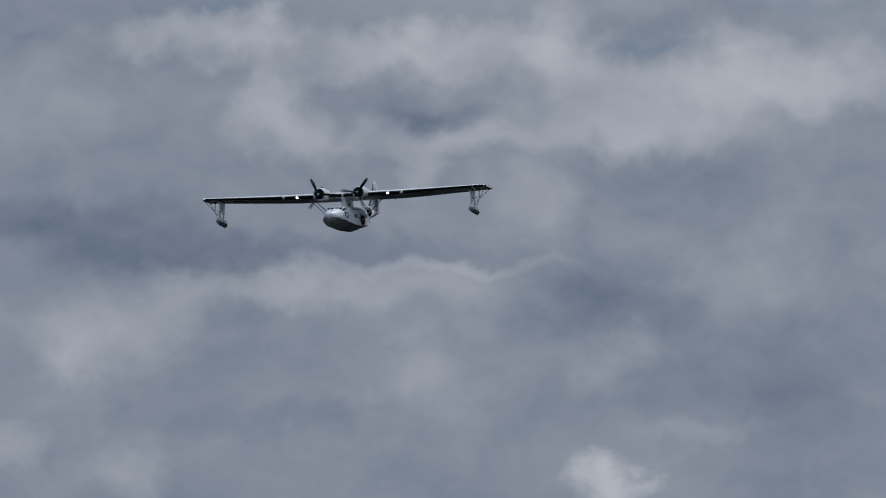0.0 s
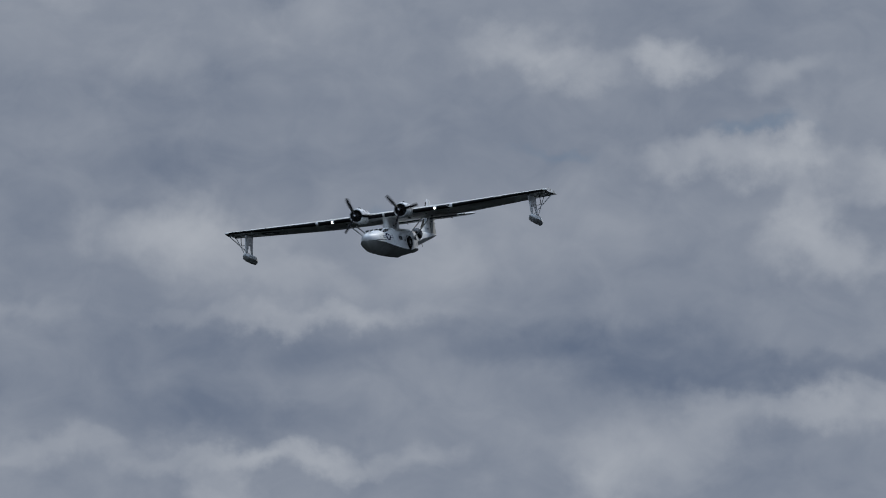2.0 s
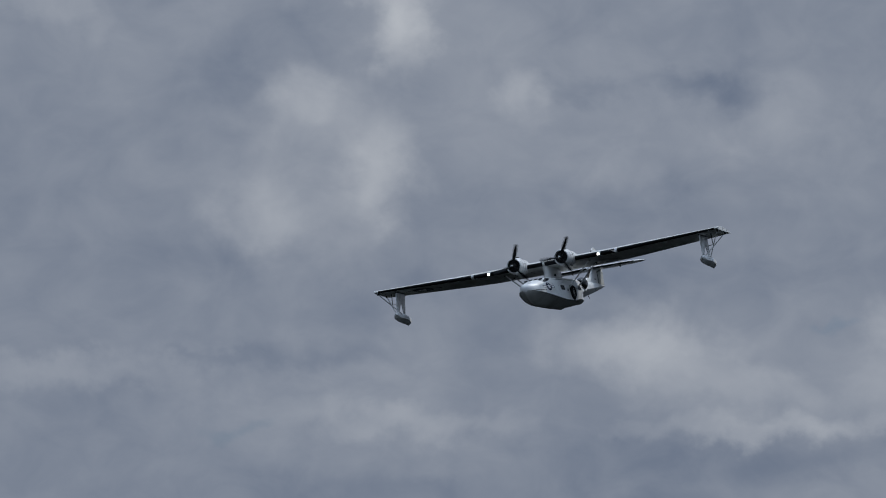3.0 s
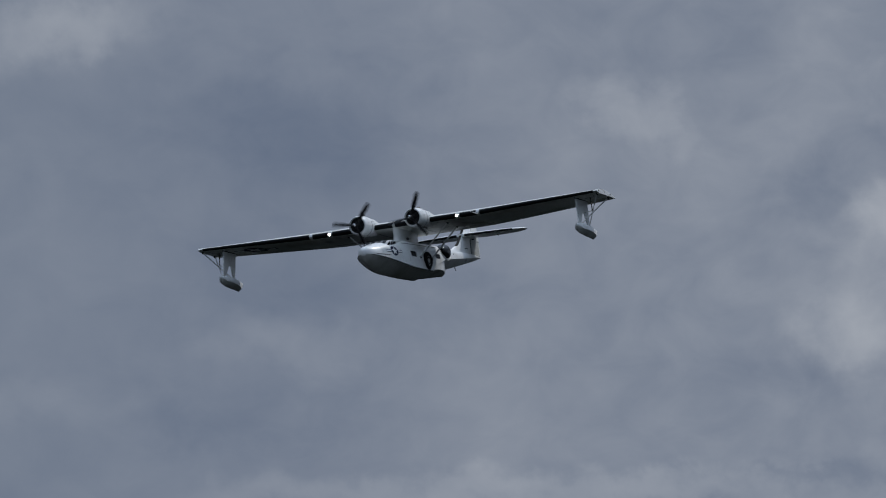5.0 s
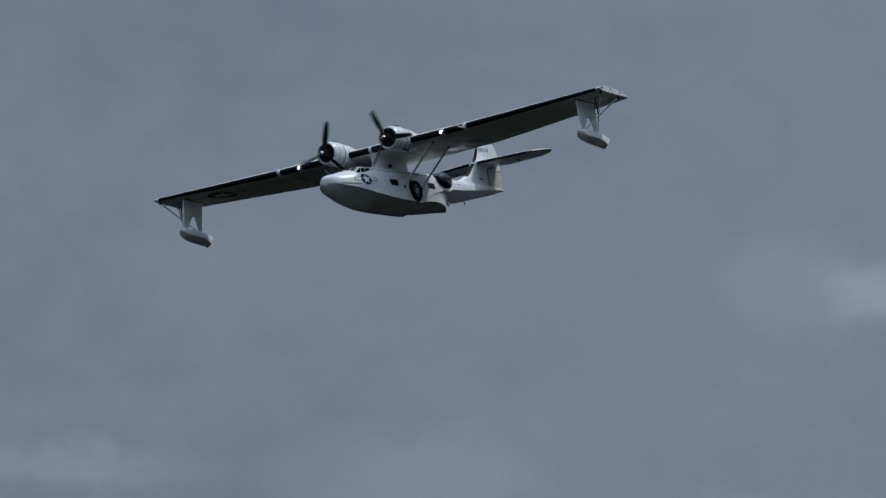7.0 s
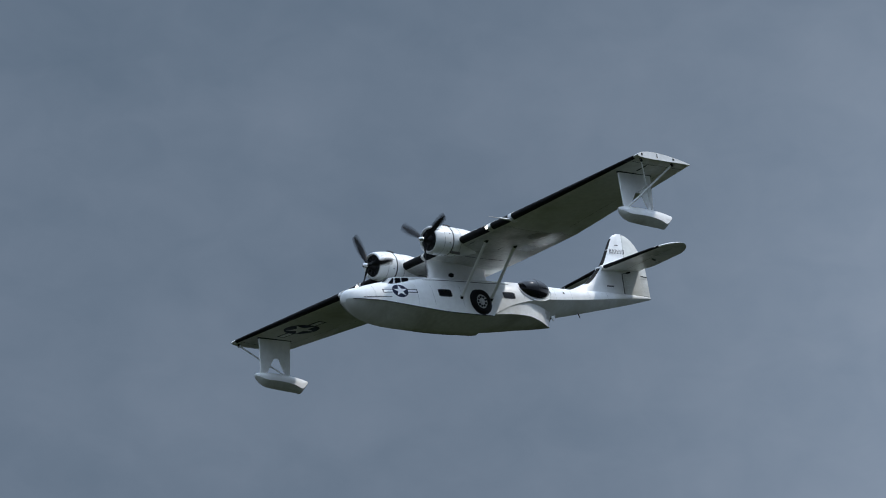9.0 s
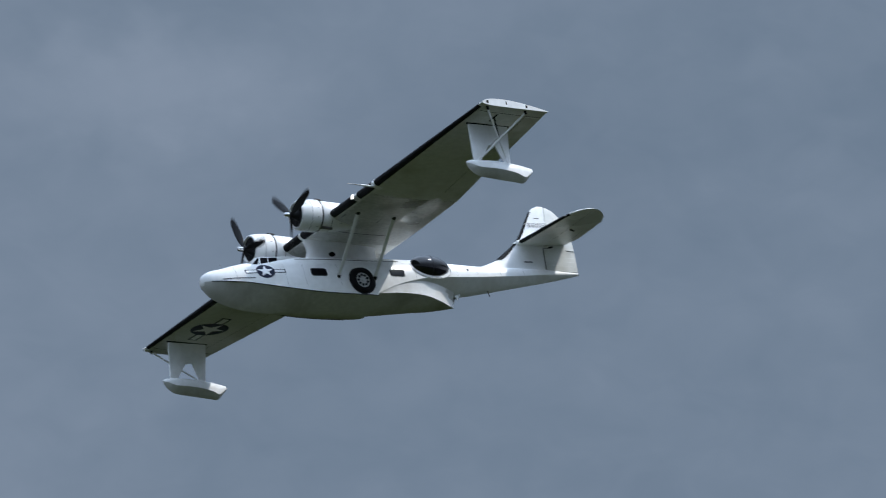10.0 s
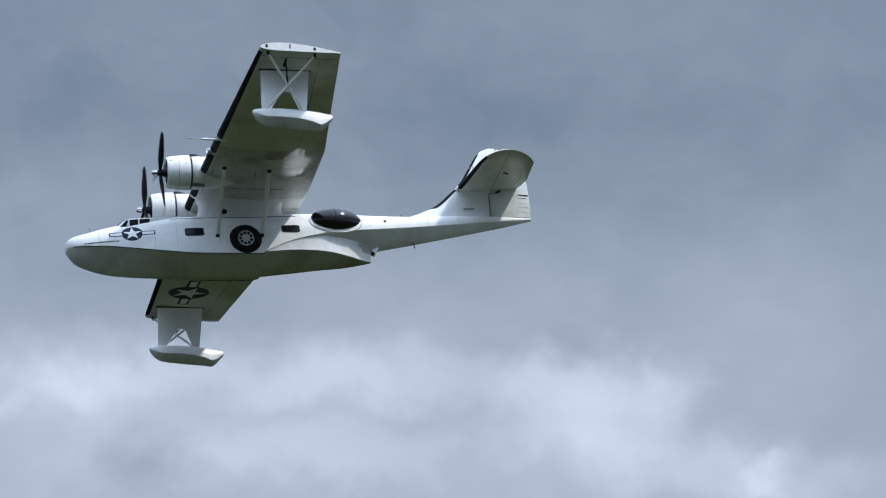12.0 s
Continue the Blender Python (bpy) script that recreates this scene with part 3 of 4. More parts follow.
def build_hull_fittings(hull):
    for s in (1, -1):
        def side(x0, z0):
            return lambda u, v, lift: Vector((x0 + u, s * (hull_y(x0 + u, z0 + v) + lift), z0 + v))
        insignia(hull, lambda u, v, lift: side(-2.56, 0.07)(u, v * 0.80, lift), 0.42)
        for x0, z0, w, h, slot in ((-5.06, 0.02, 0.35, 0.15, "cabin_window"), (-9.0, 0.10, 0.34, 0.13, "cabin_window")):
            f = side(x0, z0)
            frame_mesh = fan(lambda u, v: f(u, v, 0.008), [(w * 1.12 * max(-1, min(1, 1.25 * c)), h * 1.3 * max(-1, min(1, 1.25 * d))) for c, d in DISC])
            win = part(slot, frame_mesh, SEAM, hull if x0 > -7.8 else boat, "dark cabin window with a thin frame", (0, 0, 0) if x0 > -7.8 else AT)
            part("pane", fan(lambda u, v: f(u, v, 0.02), [(w * max(-1, min(1, 1.25 * c)), h * max(-1, min(1, 1.25 * d))) for c, d in DISC]), PANE, win, "dark glass")
        # wheel bay mouth behind the retracted wheel
        f = side(-7.12, -0.33)
        part("wheel_bay", fan(lambda u, v: f(u, v, 0.006), [(0.66 * c, 0.64 * d) for c, d in DISC]), ENGINE, hull, "dark round wheel bay")
        # sliding gun blister
        rings = []
        for i in range(17):
            a = -math.pi / 2 + math.pi * i / 16
            x = -10.94 + (1.02 if a > 0 else 1.12) * math.sin(a)
            r = max(math.cos(a), 0.02) ** (0.8 if a > 0 else 1.15)
            mid_y, mid_z = hull_y(x, 0.50) - 0.16, 0.58
            rings.append([Vector((x, s * (mid_y + 0.50 * r * math.cos(k * math.tau / 24)), mid_z + 0.53 * r * math.sin(k * math.tau / 24))) for k in range(24)])
        blister = part("blister", loft(rings), GLASS, boat, "bulging smoked perspex side blister", AT)
        ring = []
        for k in range(48):
            a = k * math.tau / 48
            x, z = -10.94 + 1.1 * math.cos(a), 0.50 + 0.50 * math.sin(a)
            ring.append(Vector((x, s * (hull_y(x, min(z, 1.02)) + 0.005), z if z < 1.02 else 1.02)))
        bm = bmesh.new()
        rows = []
        for i, p in enumerate(ring):
            rows.append([bm.verts.new(p + Vector((0.02 * math.cos(c), s * 0.03 * math.sin(c), 0.03 * math.cos(c)))) for c in (0, math.pi / 2, math.pi, 1.5 * math.pi)])
        for i in range(48):
            for j in range(4):
                bm.faces.new((rows[i][j], rows[i][(j + 1) % 4], rows[(i + 1) % 48][(j + 1) % 4], rows[(i + 1) % 48][j]))
        part("blister_rim", bm, WHITE, blister, "white raised rim")
        for k in (0.05,):
            x = -10.94 + 1.02 * k
            r = math.sqrt(1 - k * k) ** 0.8
            bm = bmesh.new()
            loft([[Vector((x + dx, s * (hull_y(x, 0.50) - 0.16 + (0.50 * r + e) * math.cos(a)), 0.58 + (0.53 * r + e) * math.sin(a))) for dx, e in ((-0.012, 0), (0, 0.008), (0.012, 0))] for a in span(-1.2, 1.7, 14)], closed=False, caps=False, bm=bm)
            part("blister_rib", bm, ENGINE, blister)
        # row of scuffed, unreadable lettering low on the bow
        for k in range(11):
            f = side(-0.72 - 0.125 * k, -0.19 - 0.004 * k)
            part("bow_mark", skin_patch(lambda u, v: f(u, v, 0.007), span(-0.05, 0.05, 2), span(-0.026 - 0.006 * (k % 3), 0.024, 1)), GREYINK, hull, "dark bar of scuffed bow lettering")
        # rivet rows and panel joints of the plating
        for x in (-1.25, -3.45, -4.35, -6.05):
            part("plate_joint", skin_patch(lambda u, z: Vector((u, s * (hull_y(u, z) + 0.004), z)), (x - 0.006, x + 0.006), span(-0.30 if x > -2 else -0.62, 0.42, 10)), JOINT, hull, "fine plating joint")
        for x in (-10.0, -12.4, -13.6, -14.9, -16.2):
            zc, zt = curve_at(REAR, x)[1:3]
            part("plate_joint", skin_patch(lambda u, z: Vector((u, s * (hull_y(u, z) + 0.004), z)), (x - 0.006, x + 0.006), span(zc + 0.03, zt - 0.1, 8)), JOINT, boat, "fine plating joint", AT)
        f = side(-13.05, 0.62)
        part("hull_port", fan(lambda u, v: f(u, v, 0.008), [(0.06 * c, 0.06 * d) for c, d in DISC]), ENGINE, boat, "small round dark port in the rear hull", AT)


def build_canopy():
    """Flight deck with a raked windscreen, flat roof and side panes."""
    # x, half breadth, roof edge
    rows = ((-2.02, 0.72, 0.53), (-2.42, 0.90, 0.79), (-3.1, 0.92, 0.83), (-3.9, 0.88, 0.90), (-4.7, 0.70, 0.97))
    rings = []
    for x in (-2.02, -2.22, -2.42, -2.6, -2.9, -3.2, -3.6, -4.0, -4.4, -4.7):
        w, z = curve_at(rows, x)
        half = [(w, 0.3), (w, z - 0.05), (w * 0.975, z), (w * 0.7, z + 0.035), (w * 0.35, z + 0.05), (0.0, z + 0.055)]
        rings.append([Vector((x, y, q)) for y, q in half] + [Vector((x, -y, q)) for y, q in half[-2::-1]])
    cabin = part("canopy", loft(rings), WHITE, boat, "white framed flight deck canopy", AT, sharp=25)

    def screen(u, y):
        """On the raked windscreen: u from its foot to its head."""
        w, z = curve_at(rows, -2.02 - 0.40 * u)
        return Vector((-2.02 - 0.40 * u + 0.03, w * y, z + 0.055 - 0.04 * abs(y) ** 2 + 0.02))
    for y0, y1 in ((0.05, 0.47), (0.53, 0.93), (-0.05, -0.47), (-0.53, -0.93)):
        part("windscreen_pane", skin_patch(screen, span(0.12, 0.88, 4), span(y0, y1, 4)), PANE, cabin, "dark windscreen pane")
    for s in (1, -1):
        part("quarter_pane", plate([(-2.12, s * 0.815, 0.46), (-2.46, s * 0.92, 0.46), (-2.46, s * 0.92, 0.755), (-2.41, s * 0.91, 0.75)], (0, s * 0.012, 0)), PANE, cabin, "dark corner pane")
        part("side_pane", plate([(-2.53, s * 0.915, 0.46), (-2.88, s * 0.925, 0.46), (-2.88, s * 0.925, 0.775), (-2.53, s * 0.915, 0.76)], (0, s * 0.012, 0)), PANE, cabin, "dark side pane")
        part("side_pane", plate([(-2.93, s * 0.926, 0.46), (-3.36, s * 0.922, 0.50), (-3.36, s * 0.922, 0.80), (-2.93, s * 0.926, 0.78)], (0, s * 0.012, 0)), PANE, cabin, "dark side pane")
        part("window_post", tube((-2.40, s * 0.922, 0.46), (-2.53, s * 0.926, 0.78), 0.022, n=6), WHITE, cabin, "thin white window post")
        part("window_rail", tube((-2.15, s * 0.85, 0.455), (-3.40, s * 0.932, 0.475), 0.016, n=6), WHITE, cabin, "thin white window rail")
    part("roof_hatch", plate([(-2.7, 0.28, 0.855), (-3.3, 0.28, 0.89), (-3.3, -0.28, 0.89), (-2.7, -0.28, 0.855)], (0, 0, 0.03)), PANE, cabin, "dark roof glazing")
    bm = tube((-1.05, 0.1, 0.55), (-1.0, 0.1, 0.72), 0.018, n=6)
    part("bow_cleat", bm, STEEL, boat, "", AT)


# ---- wing ----
# y, leading edge x, z, trailing edge x, z, thickness
WING = ((0.0, -5.27, 2.21, -9.86, 1.74, 0.150), (2.5, -5.27, 2.21, -9.86, 1.75, 0.150), (5.7, -5.33, 2.22, -9.80, 1.78, 0.150), (10.0, -5.50, 2.35, -9.34, 1.97, 0.135), (14.86, -5.70, 2.50, -8.85, 2.19, 0.10))


def lerp(table, y):
    for a, b in zip(table, table[1:]):
        if y <= b[0] or b is table[-1]:
            u = (y - a[0]) / (b[0] - a[0])
            return [p + (q - p) * u for p, q in zip(a[1:], b[1:])]


def foil(c, t):
    """Upper and lower height of the aerofoil at a part c of its chord."""
    y = 5 * t * (0.2969 * math.sqrt(c) - 0.1260 * c - 0.3516 * c**2 + 0.2843 * c**3 - 0.1036 * c**4)
    m = 0.025
    k = m / 0.16 * (0.8 * c - c * c) if c < 0.4 else m / 0.36 * (0.2 + 0.8 * c - c * c)
    return k + y, k - y


def wing_point(y, c, upper, lift=0.0, table=None):
    lx, lz, tx, tz, t = lerp(table or WING, abs(y))
    hi, lo = foil(c, t)
    ch = lx - tx
    return Vector((lx - ch * c, y, lz + (tz - lz) * c + (hi + lift if upper else lo - lift) * ch))


def foil_ring(y, table=None, lift=0.0, first=0.0, n=14):
    """The section at y from the trailing edge over the top and back below."""
    cs = [first + (1 - first) * (1 - math.cos(math.pi * i / n)) / 2 for i in range(n + 1)]
    return [wing_point(y, c, True, lift, table) for c in cs[::-1]] + [wing_point(y, c, False, lift, table) for c in cs[1 if first == 0 else 0:]]


def boot(name, y0, y1, parent, table=None, reach=0.05, n=8, turn=None):
    """Black rubber strip over the leading edge."""
    rows = []
    for y in span(y0, y1, n):
        cs = [reach * (i / 6) ** 2 for i in range(7)]
        row = [wing_point(y, c * 0.55, True, 0.0025, table) for c in cs[::-1]] + [wing_point(y, c, False, 0.0025, table) for c in cs[1:]]
        row = [p + Vector((0.008, 0, 0)) for p in row]
        row[0] = row[0] - Vector((0.02, 0, 0.02))
        row[-1] = row[-1] - Vector((0.02, 0, -0.02))
        rows.append([turn @ p for p in row] if turn else row)
    return part(name, loft(rows), BLACK, parent, "black rubber de-icing boot")


def ragged(c, d):
    return 1 + 0.55 * noise.noise((c * 1.6, d * 1.6, 4.0)) + 0.22 * noise.noise((c * 5, d * 5, 1.0)) + 0.10 * noise.noise((c * 15, d * 15, 3.0))


def build_wing():
    ys = [-14.86, -12.4, -10.0, -7.8, -5.7, -4.0, -2.5, 0.0, 2.5, 4.0, 5.7, 7.8, 10.0, 12.4, 14.86]
    wing = part("wing", loft([foil_ring(y) for y in ys]), FABRIC, boat, "long white parasol wing, darkened by shade underneath", AT)
    for s in (1, -1):
        for a, b in ((2.72, 4.6), (4.92, 6.1), (6.35, 14.6)):
            boot("de_icing_boot", s * a, s * b, wing)
        boot("de_icing_boot", s * 0.1, s * 1.45, wing)
        # metal skin of the centre section, greyed as shade, worn bright near the trailing edge
        part("wing_skin_panel", skin_patch(lambda y, c: wing_point(y, c, False, 0.0012), span(s * 0.5, s * 5.66, 12), span(0.06, 0.985, 16)), UNDERSKIN, wing, "oil-stained metal skin under the wing, greyed to carry its shade")
        part("worn_panel", fan(lambda u, v: wing_point(s * (4.2 + u), 0.775 + v / 4.4, False, 0.0024), [(1.30 * c * ragged(c, d), 0.62 * d * ragged(c, d)) for c, d in DISC]), BARE, wing, "worn patch of polished bare metal skin")
        if s > 0:
            part("oil_stain", fan(lambda u, v: wing_point(5.15 + u, 0.60 + v / 4.4, False, 0.0020), [(0.55 * c * ragged(d, c), 0.62 * d * ragged(d, c)) for c, d in DISC]), OILY, wing, "dark ragged oil stain on the wing skin")
            part("oil_stain", fan(lambda u, v: wing_point(3.2 + u, 0.83 + v / 4.4, False, 0.0020), [(0.30 * c * ragged(c, -d), 0.40 * d * ragged(c, -d)) for c, d in DISC]), OILY, wing, "dark ragged oil stain on the wing skin")
        # ailerons
        rings = []
        for y in span(s * 6.6, s * 14.2, 10):
            up = [wing_point(y, c, True, 0.0035) for c in (0.995, 0.92, 0.84, 0.77)]
            lo = [wing_point(y, c, False, 0.0035) for c in (0.77, 0.84, 0.92, 0.995)]
            rings.append(up + lo)
        part("aileron", loft(rings), FABRIC, wing, "white fabric aileron with ribs")
        part("aileron_gap", skin_patch(lambda y, c: wing_point(y, c, False, 0.005), span(s * 6.6, s * 14.2, 8), (0.7585, 0.7620)), SEAM, wing, "dark hinge gap")
        part("skin_seam", skin_patch(lambda y, c: wing_point(y, c, False, 0.003), (s * 5.69, s * 5.705), span(0.08, 0.97, 10)), SEAM, wing)
        # wing tip: arched end rib with two brackets and a light
        tip = [p + Vector((0, s * 0.02, 0)) for p in foil_ring(s * 14.86, lift=0.004)]
        part("tip_rib", loft([tip, [p + Vector((0, s * 0.05, 0)) for p in tip]]), WHITE, wing, "white flat wing tip rib")
        for c in (0.1, 0.68):
            p = wing_point(s * 14.7, c, False)
            part("tip_bracket", tube(p + Vector((0, 0, 0.1)), p + Vector((0, s * 0.08, -0.14)), 0.07, 0.05, 8), ENGINE, wing, "dark strut bracket")
        # dark plates as shade in the flat end's pockets, where the raised float locks
        for c0, c1 in ((0.06, 0.09), (0.36, 0.375), (0.66, 0.69)):
            out = []
            for c, q in ((c0, 0.3), (c1, 0.3), (c1, 0.85), (c0, 0.85)):
                up, lo = wing_point(s * 14.86, c, True), wing_point(s * 14.86, c, False)
                out.append(lo + (up - lo) * q + Vector((0, s * 0.072, 0)))
            part("tip_pocket_shade", plate(out, (0, s * 0.01, 0)), ENGINE, wing, "dark plate as the shade of a locking pocket in the wing tip")
        # landing lamp in a short housing on the leading edge
        x, z = wing_point(s * 4.76, 0.0, True).x, wing_point(s * 4.76, 0.0, True).z
        x, z = x + 0.01, z - 0.04
        prof = [(x - 0.2, 0.125), (x + 0.0, 0.125), (x + 0.11, 0.115), (x + 0.125, 0.107), (x + 0.11, 0.1), (x - 0.01, 0.096)]
        house = part("landing_light", lathe(prof, s * 4.76, z, 20), TUBEPAINT, wing, "white landing light housing")
        part("lamp_glass", lathe([(x + 0.0, 0.094), (x + 0.012, 0.06), (x + 0.018, 0.02)], s * 4.76, z, 20), LAMP, house, "glowing landing lamp")
        p = wing_point(s * 6.22, 0.0, True)
        part("leading_edge_band", loft([[wing_point(s * y, c * 0.55, True, 0.004) for c in (0.09, 0.05, 0.02, 0.004)] + [wing_point(s * y, c, False, 0.004) + Vector((0.012, 0, 0)) for c in (0.0, 0.01, 0.04, 0.09)] for y in (6.12, 6.32)]), WHITE, wing, "white band between the boots")
    p = wing_point(6.22, 0.03, False)
    pit = part("pitot_tube", tube(p, (-4.75, 6.22, 2.13), 0.05, 0.04), WHITE, wing, "long straight white pitot tube")
    part("pitot_head", tube((-4.75, 6.22, 2.13), (-4.10, 6.22, 2.18), 0.024, 0.014), TUBEPAINT, pit, "thin grey pitot head")

    def under(u, v, lift):
        return wing_point(-11.15 - u, 0.385 + v / 3.6, False, lift / 3.6)
    insignia(wing, under, 0.84, "wing_star_emblem", 1.9)
    # control cable fairing and fuel tank seams
    for s in (1, -1):
        part("tank_seam", skin_patch(lambda y, c: wing_point(y, c, False, 0.003), (s * 1.55, s * 1.60), span(0.22, 0.78, 8)), SEAM, wing)
        for c0 in (0.08, 0.46):
            bm = skin_patch(lambda y, c: wing_point(y, c, False, 0.003), span(s * 2.9, s * 3.3, 3), (c0, c0 + 0.008))
            part("skin_seam", bm, SEAM, wing)
    return wing


def build_pylon():
    rows = ((0.85, -5.35, -9.1, 0.50), (1.05, -5.40, -9.0, 0.46), (1.25, -5.45, -9.0, 0.44), (1.55, -5.55, -8.95, 0.42), (1.85, -5.5, -9.1, 0.46), (2.12, -5.4, -9.4, 0.50))
    rings = []
    for z, f, r, w in rows:
        ring = []
        for k in range(28):
            a = k * math.tau / 28
            c = math.cos(a)
            ring.append(Vector(((f + r) / 2 + (f - r) / 2 * c, w * math.copysign(abs(math.sin(a)) ** 0.7, math.sin(a)) * (0.62 + 0.38 * (c + 1) / 2 if c < 0 else 1.0), z)))
        rings.append(ring)
    pylon = part("pylon", loft(rings), WHITE, boat, "white central pylon carrying the wing", AT)
    for s in (1, -1):
        part("pylon_window", tube((-6.5, s * 0.30, 1.25), (-6.5, s * 0.47, 1.25), 0.15, n=20, flat=0.7, across=Vector((0, 0, 1))), PANE, pylon, "small round dark window")
        part("exhaust_streak", tube((-5.9, s * 0.40, 1.98), (-8.0, s * 0.44, 1.80), 0.02, 0.012, 6), SOOT, pylon, "dark soot line")


def build_struts():
    for s in (1, -1):
        for a, b in (((-5.98, 1.44, -0.20), (-6.07, 3.72, 1.98)), ((-7.80, 1.44, -0.20), (-7.91, 3.60, 1.86))):
            a, b = Vector((a[0], s * a[1], a[2])), Vector((b[0], s * b[1], b[2]))
            strut = part("wing_strut", tube(a, b, 0.085, n=14, flat=0.5, across=Vector((0, s, -1)) * 0.7), WHITE, boat, "white streamlined wing strut", AT)
            d = (b - a).normalized()
            part("strut_foot", tube(a - d * 0.06, a + d * 0.12, 0.09, 0.08, 10), ENGINE, strut, "dark strut fitting")
            part("strut_head", tube(b - d * 0.16, b + d * 0.18, 0.09, 0.14, 10), ENGINE, strut, "dark strut fitting")


def build_engine(s):
    ey, ez = s * 2.06, 2.33
    nac = part("engine_nacelle", lathe([(-4.86, 0.60), (-4.95, 0.66), (-5.3, 0.67), (-6.0, 0.62), (-6.9, 0.46), (-7.8, 0.22), (-8.2, 0.05)], ey, ez - 0.02, 36), WHITE, boat, "white engine nacelle faired into the wing", AT)
    cowl = part("cowling", lathe([(-4.2, 0.50), (-3.99, 0.52), (-3.94, 0.56), (-3.96, 0.61), (-4.1, 0.655), (-4.4, 0.69), (-4.7, 0.705), (-4.88, 0.70), (-4.885, 0.66), (-4.5, 0.64), (-4.25, 0.6)], ey, ez, 40, caps=False), WHITE, nac, "white round engine cowling")
    part("cowl_gap", lathe([(-4.80, 0.60), (-4.80, 0.69), (-4.955, 0.69), (-4.955, 0.60)], ey, ez, 36), SEAM, nac, "dark cowl flap gap")
    for k in range(3):
        a = 0.5 + k * 2.1
        c, d = math.cos(a), math.sin(a)
        bm = tube((-4.05, ey + 0.652 * c, ez + 0.652 * d), (-4.86, ey + 0.705 * c, ez + 0.705 * d), 0.008, n=5)
        part("cowl_seam", bm, SEAM, cowl)
    part("cowl_ring_seam", lathe([(-4.398, 0.686), (-4.40, 0.693), (-4.410, 0.694), (-4.412, 0.688)], ey, ez, 40, caps=False), SEAM, cowl, "fine dark panel joint")
    for k in range(10):
        a = k * math.tau / 10 + 0.2
        c, d = math.cos(a), math.sin(a)
        part("cowl_latch", tube((-4.66, ey + 0.70 * c, ez + 0.70 * d), (-4.74, ey + 0.704 * c, ez + 0.704 * d), 0.012, n=5), ENGINE, cowl)
    for k in range(4):
        a = 0.7 + k * 1.6
        c, d = math.cos(a), math.sin(a)
        part("nacelle_seam", tube((-4.97, ey + 0.661 * c, ez - 0.02 + 0.661 * d), (-5.95, ey + 0.624 * c, ez - 0.02 + 0.624 * d), 0.005, n=5), SEAM, nac)
    part("nacelle_band", lathe([(-5.40, 0.660), (-5.40, 0.669), (-5.41, 0.669), (-5.41, 0.66)], ey, ez - 0.02, 36, caps=False), SEAM, nac, "fine dark panel joint")
    bm = lathe([(-4.12, 0.05), (-4.06, 0.3), (-4.02, 0.515), (-4.2, 0.53), (-4.5, 0.55), (-4.55, 0.05)], ey, ez, 28)
    core = part("engine", bm, ENGINE, nac, "dark radial engine")
    for k in range(9):
        a = k * math.tau / 9
        part("cylinder", tube((-4.1, ey + 0.2 * math.cos(a), ez + 0.2 * math.sin(a)), (-4.1, ey + 0.5 * math.cos(a), ez + 0.5 * math.sin(a)), 0.1, 0.09, 10), ENGINE, core)
    part("crankcase", lathe([(-4.3, 0.3), (-4.05, 0.27), (-3.9, 0.17), (-3.78, 0.14)], ey, ez, 24), ENGINE, core, "dark domed crankcase")
    part("air_scoop", lathe([(-4.97, 0.08), (-5.0, 0.14), (-5.22, 0.13), (-5.5, 0.03)], ey, ez + 0.66, 12), ENGINE, nac, "dark intake on top")
    part("exhaust_pipe", tube((-4.9, ey + s * 0.3, ez - 0.62), (-5.45, ey + s * 0.32, ez - 0.68), 0.07, 0.06), SOOT, nac, "sooty exhaust pipe")
    # three-bladed propeller, turning about its own middle
    hub = lathe([(0.33, 0.03), (0.28, 0.08), (0.1, 0.1), (0.06, 0.13), (-0.07, 0.13), (-0.1, 0.06)], 0, 0, 20)
    prop = part("propeller", hub, ENGINE, boat, "turning three-bladed propeller, black blades, silver hub", (7.0 - 3.72, ey, ez))
    part("hub_dome", lathe([(0.12, 0.108), (0.29, 0.1), (0.345, 0.05), (0.35, 0.01)], 0, 0, 18), STEEL, prop, "silver hub dome")
    for k in range(3):
        turn = Matrix.Rotation(k * math.tau / 3, 4, "X")
        rings = []
        for r, w, t, tw in ((0.1, 0.06, 0.055, 62), (0.3, 0.085, 0.05, 58), (0.55, 0.135, 0.036, 48), (0.9, 0.16, 0.026, 38), (1.3, 0.15, 0.018, 30), (1.6, 0.125, 0.012, 26), (1.74, 0.08, 0.009, 24), (1.78, 0.03, 0.006, 24)):
            q = Matrix.Rotation(radians(tw), 4, "Z")
            rings.append([turn @ (q @ Vector((t * math.cos(a), w * math.sin(a), 0)) + Vector((0, 0, r))) for a in [m * math.tau / 12 for m in range(12)]])
        part("blade", loft(rings), BLADE, prop, "black propeller blade")
    return prop


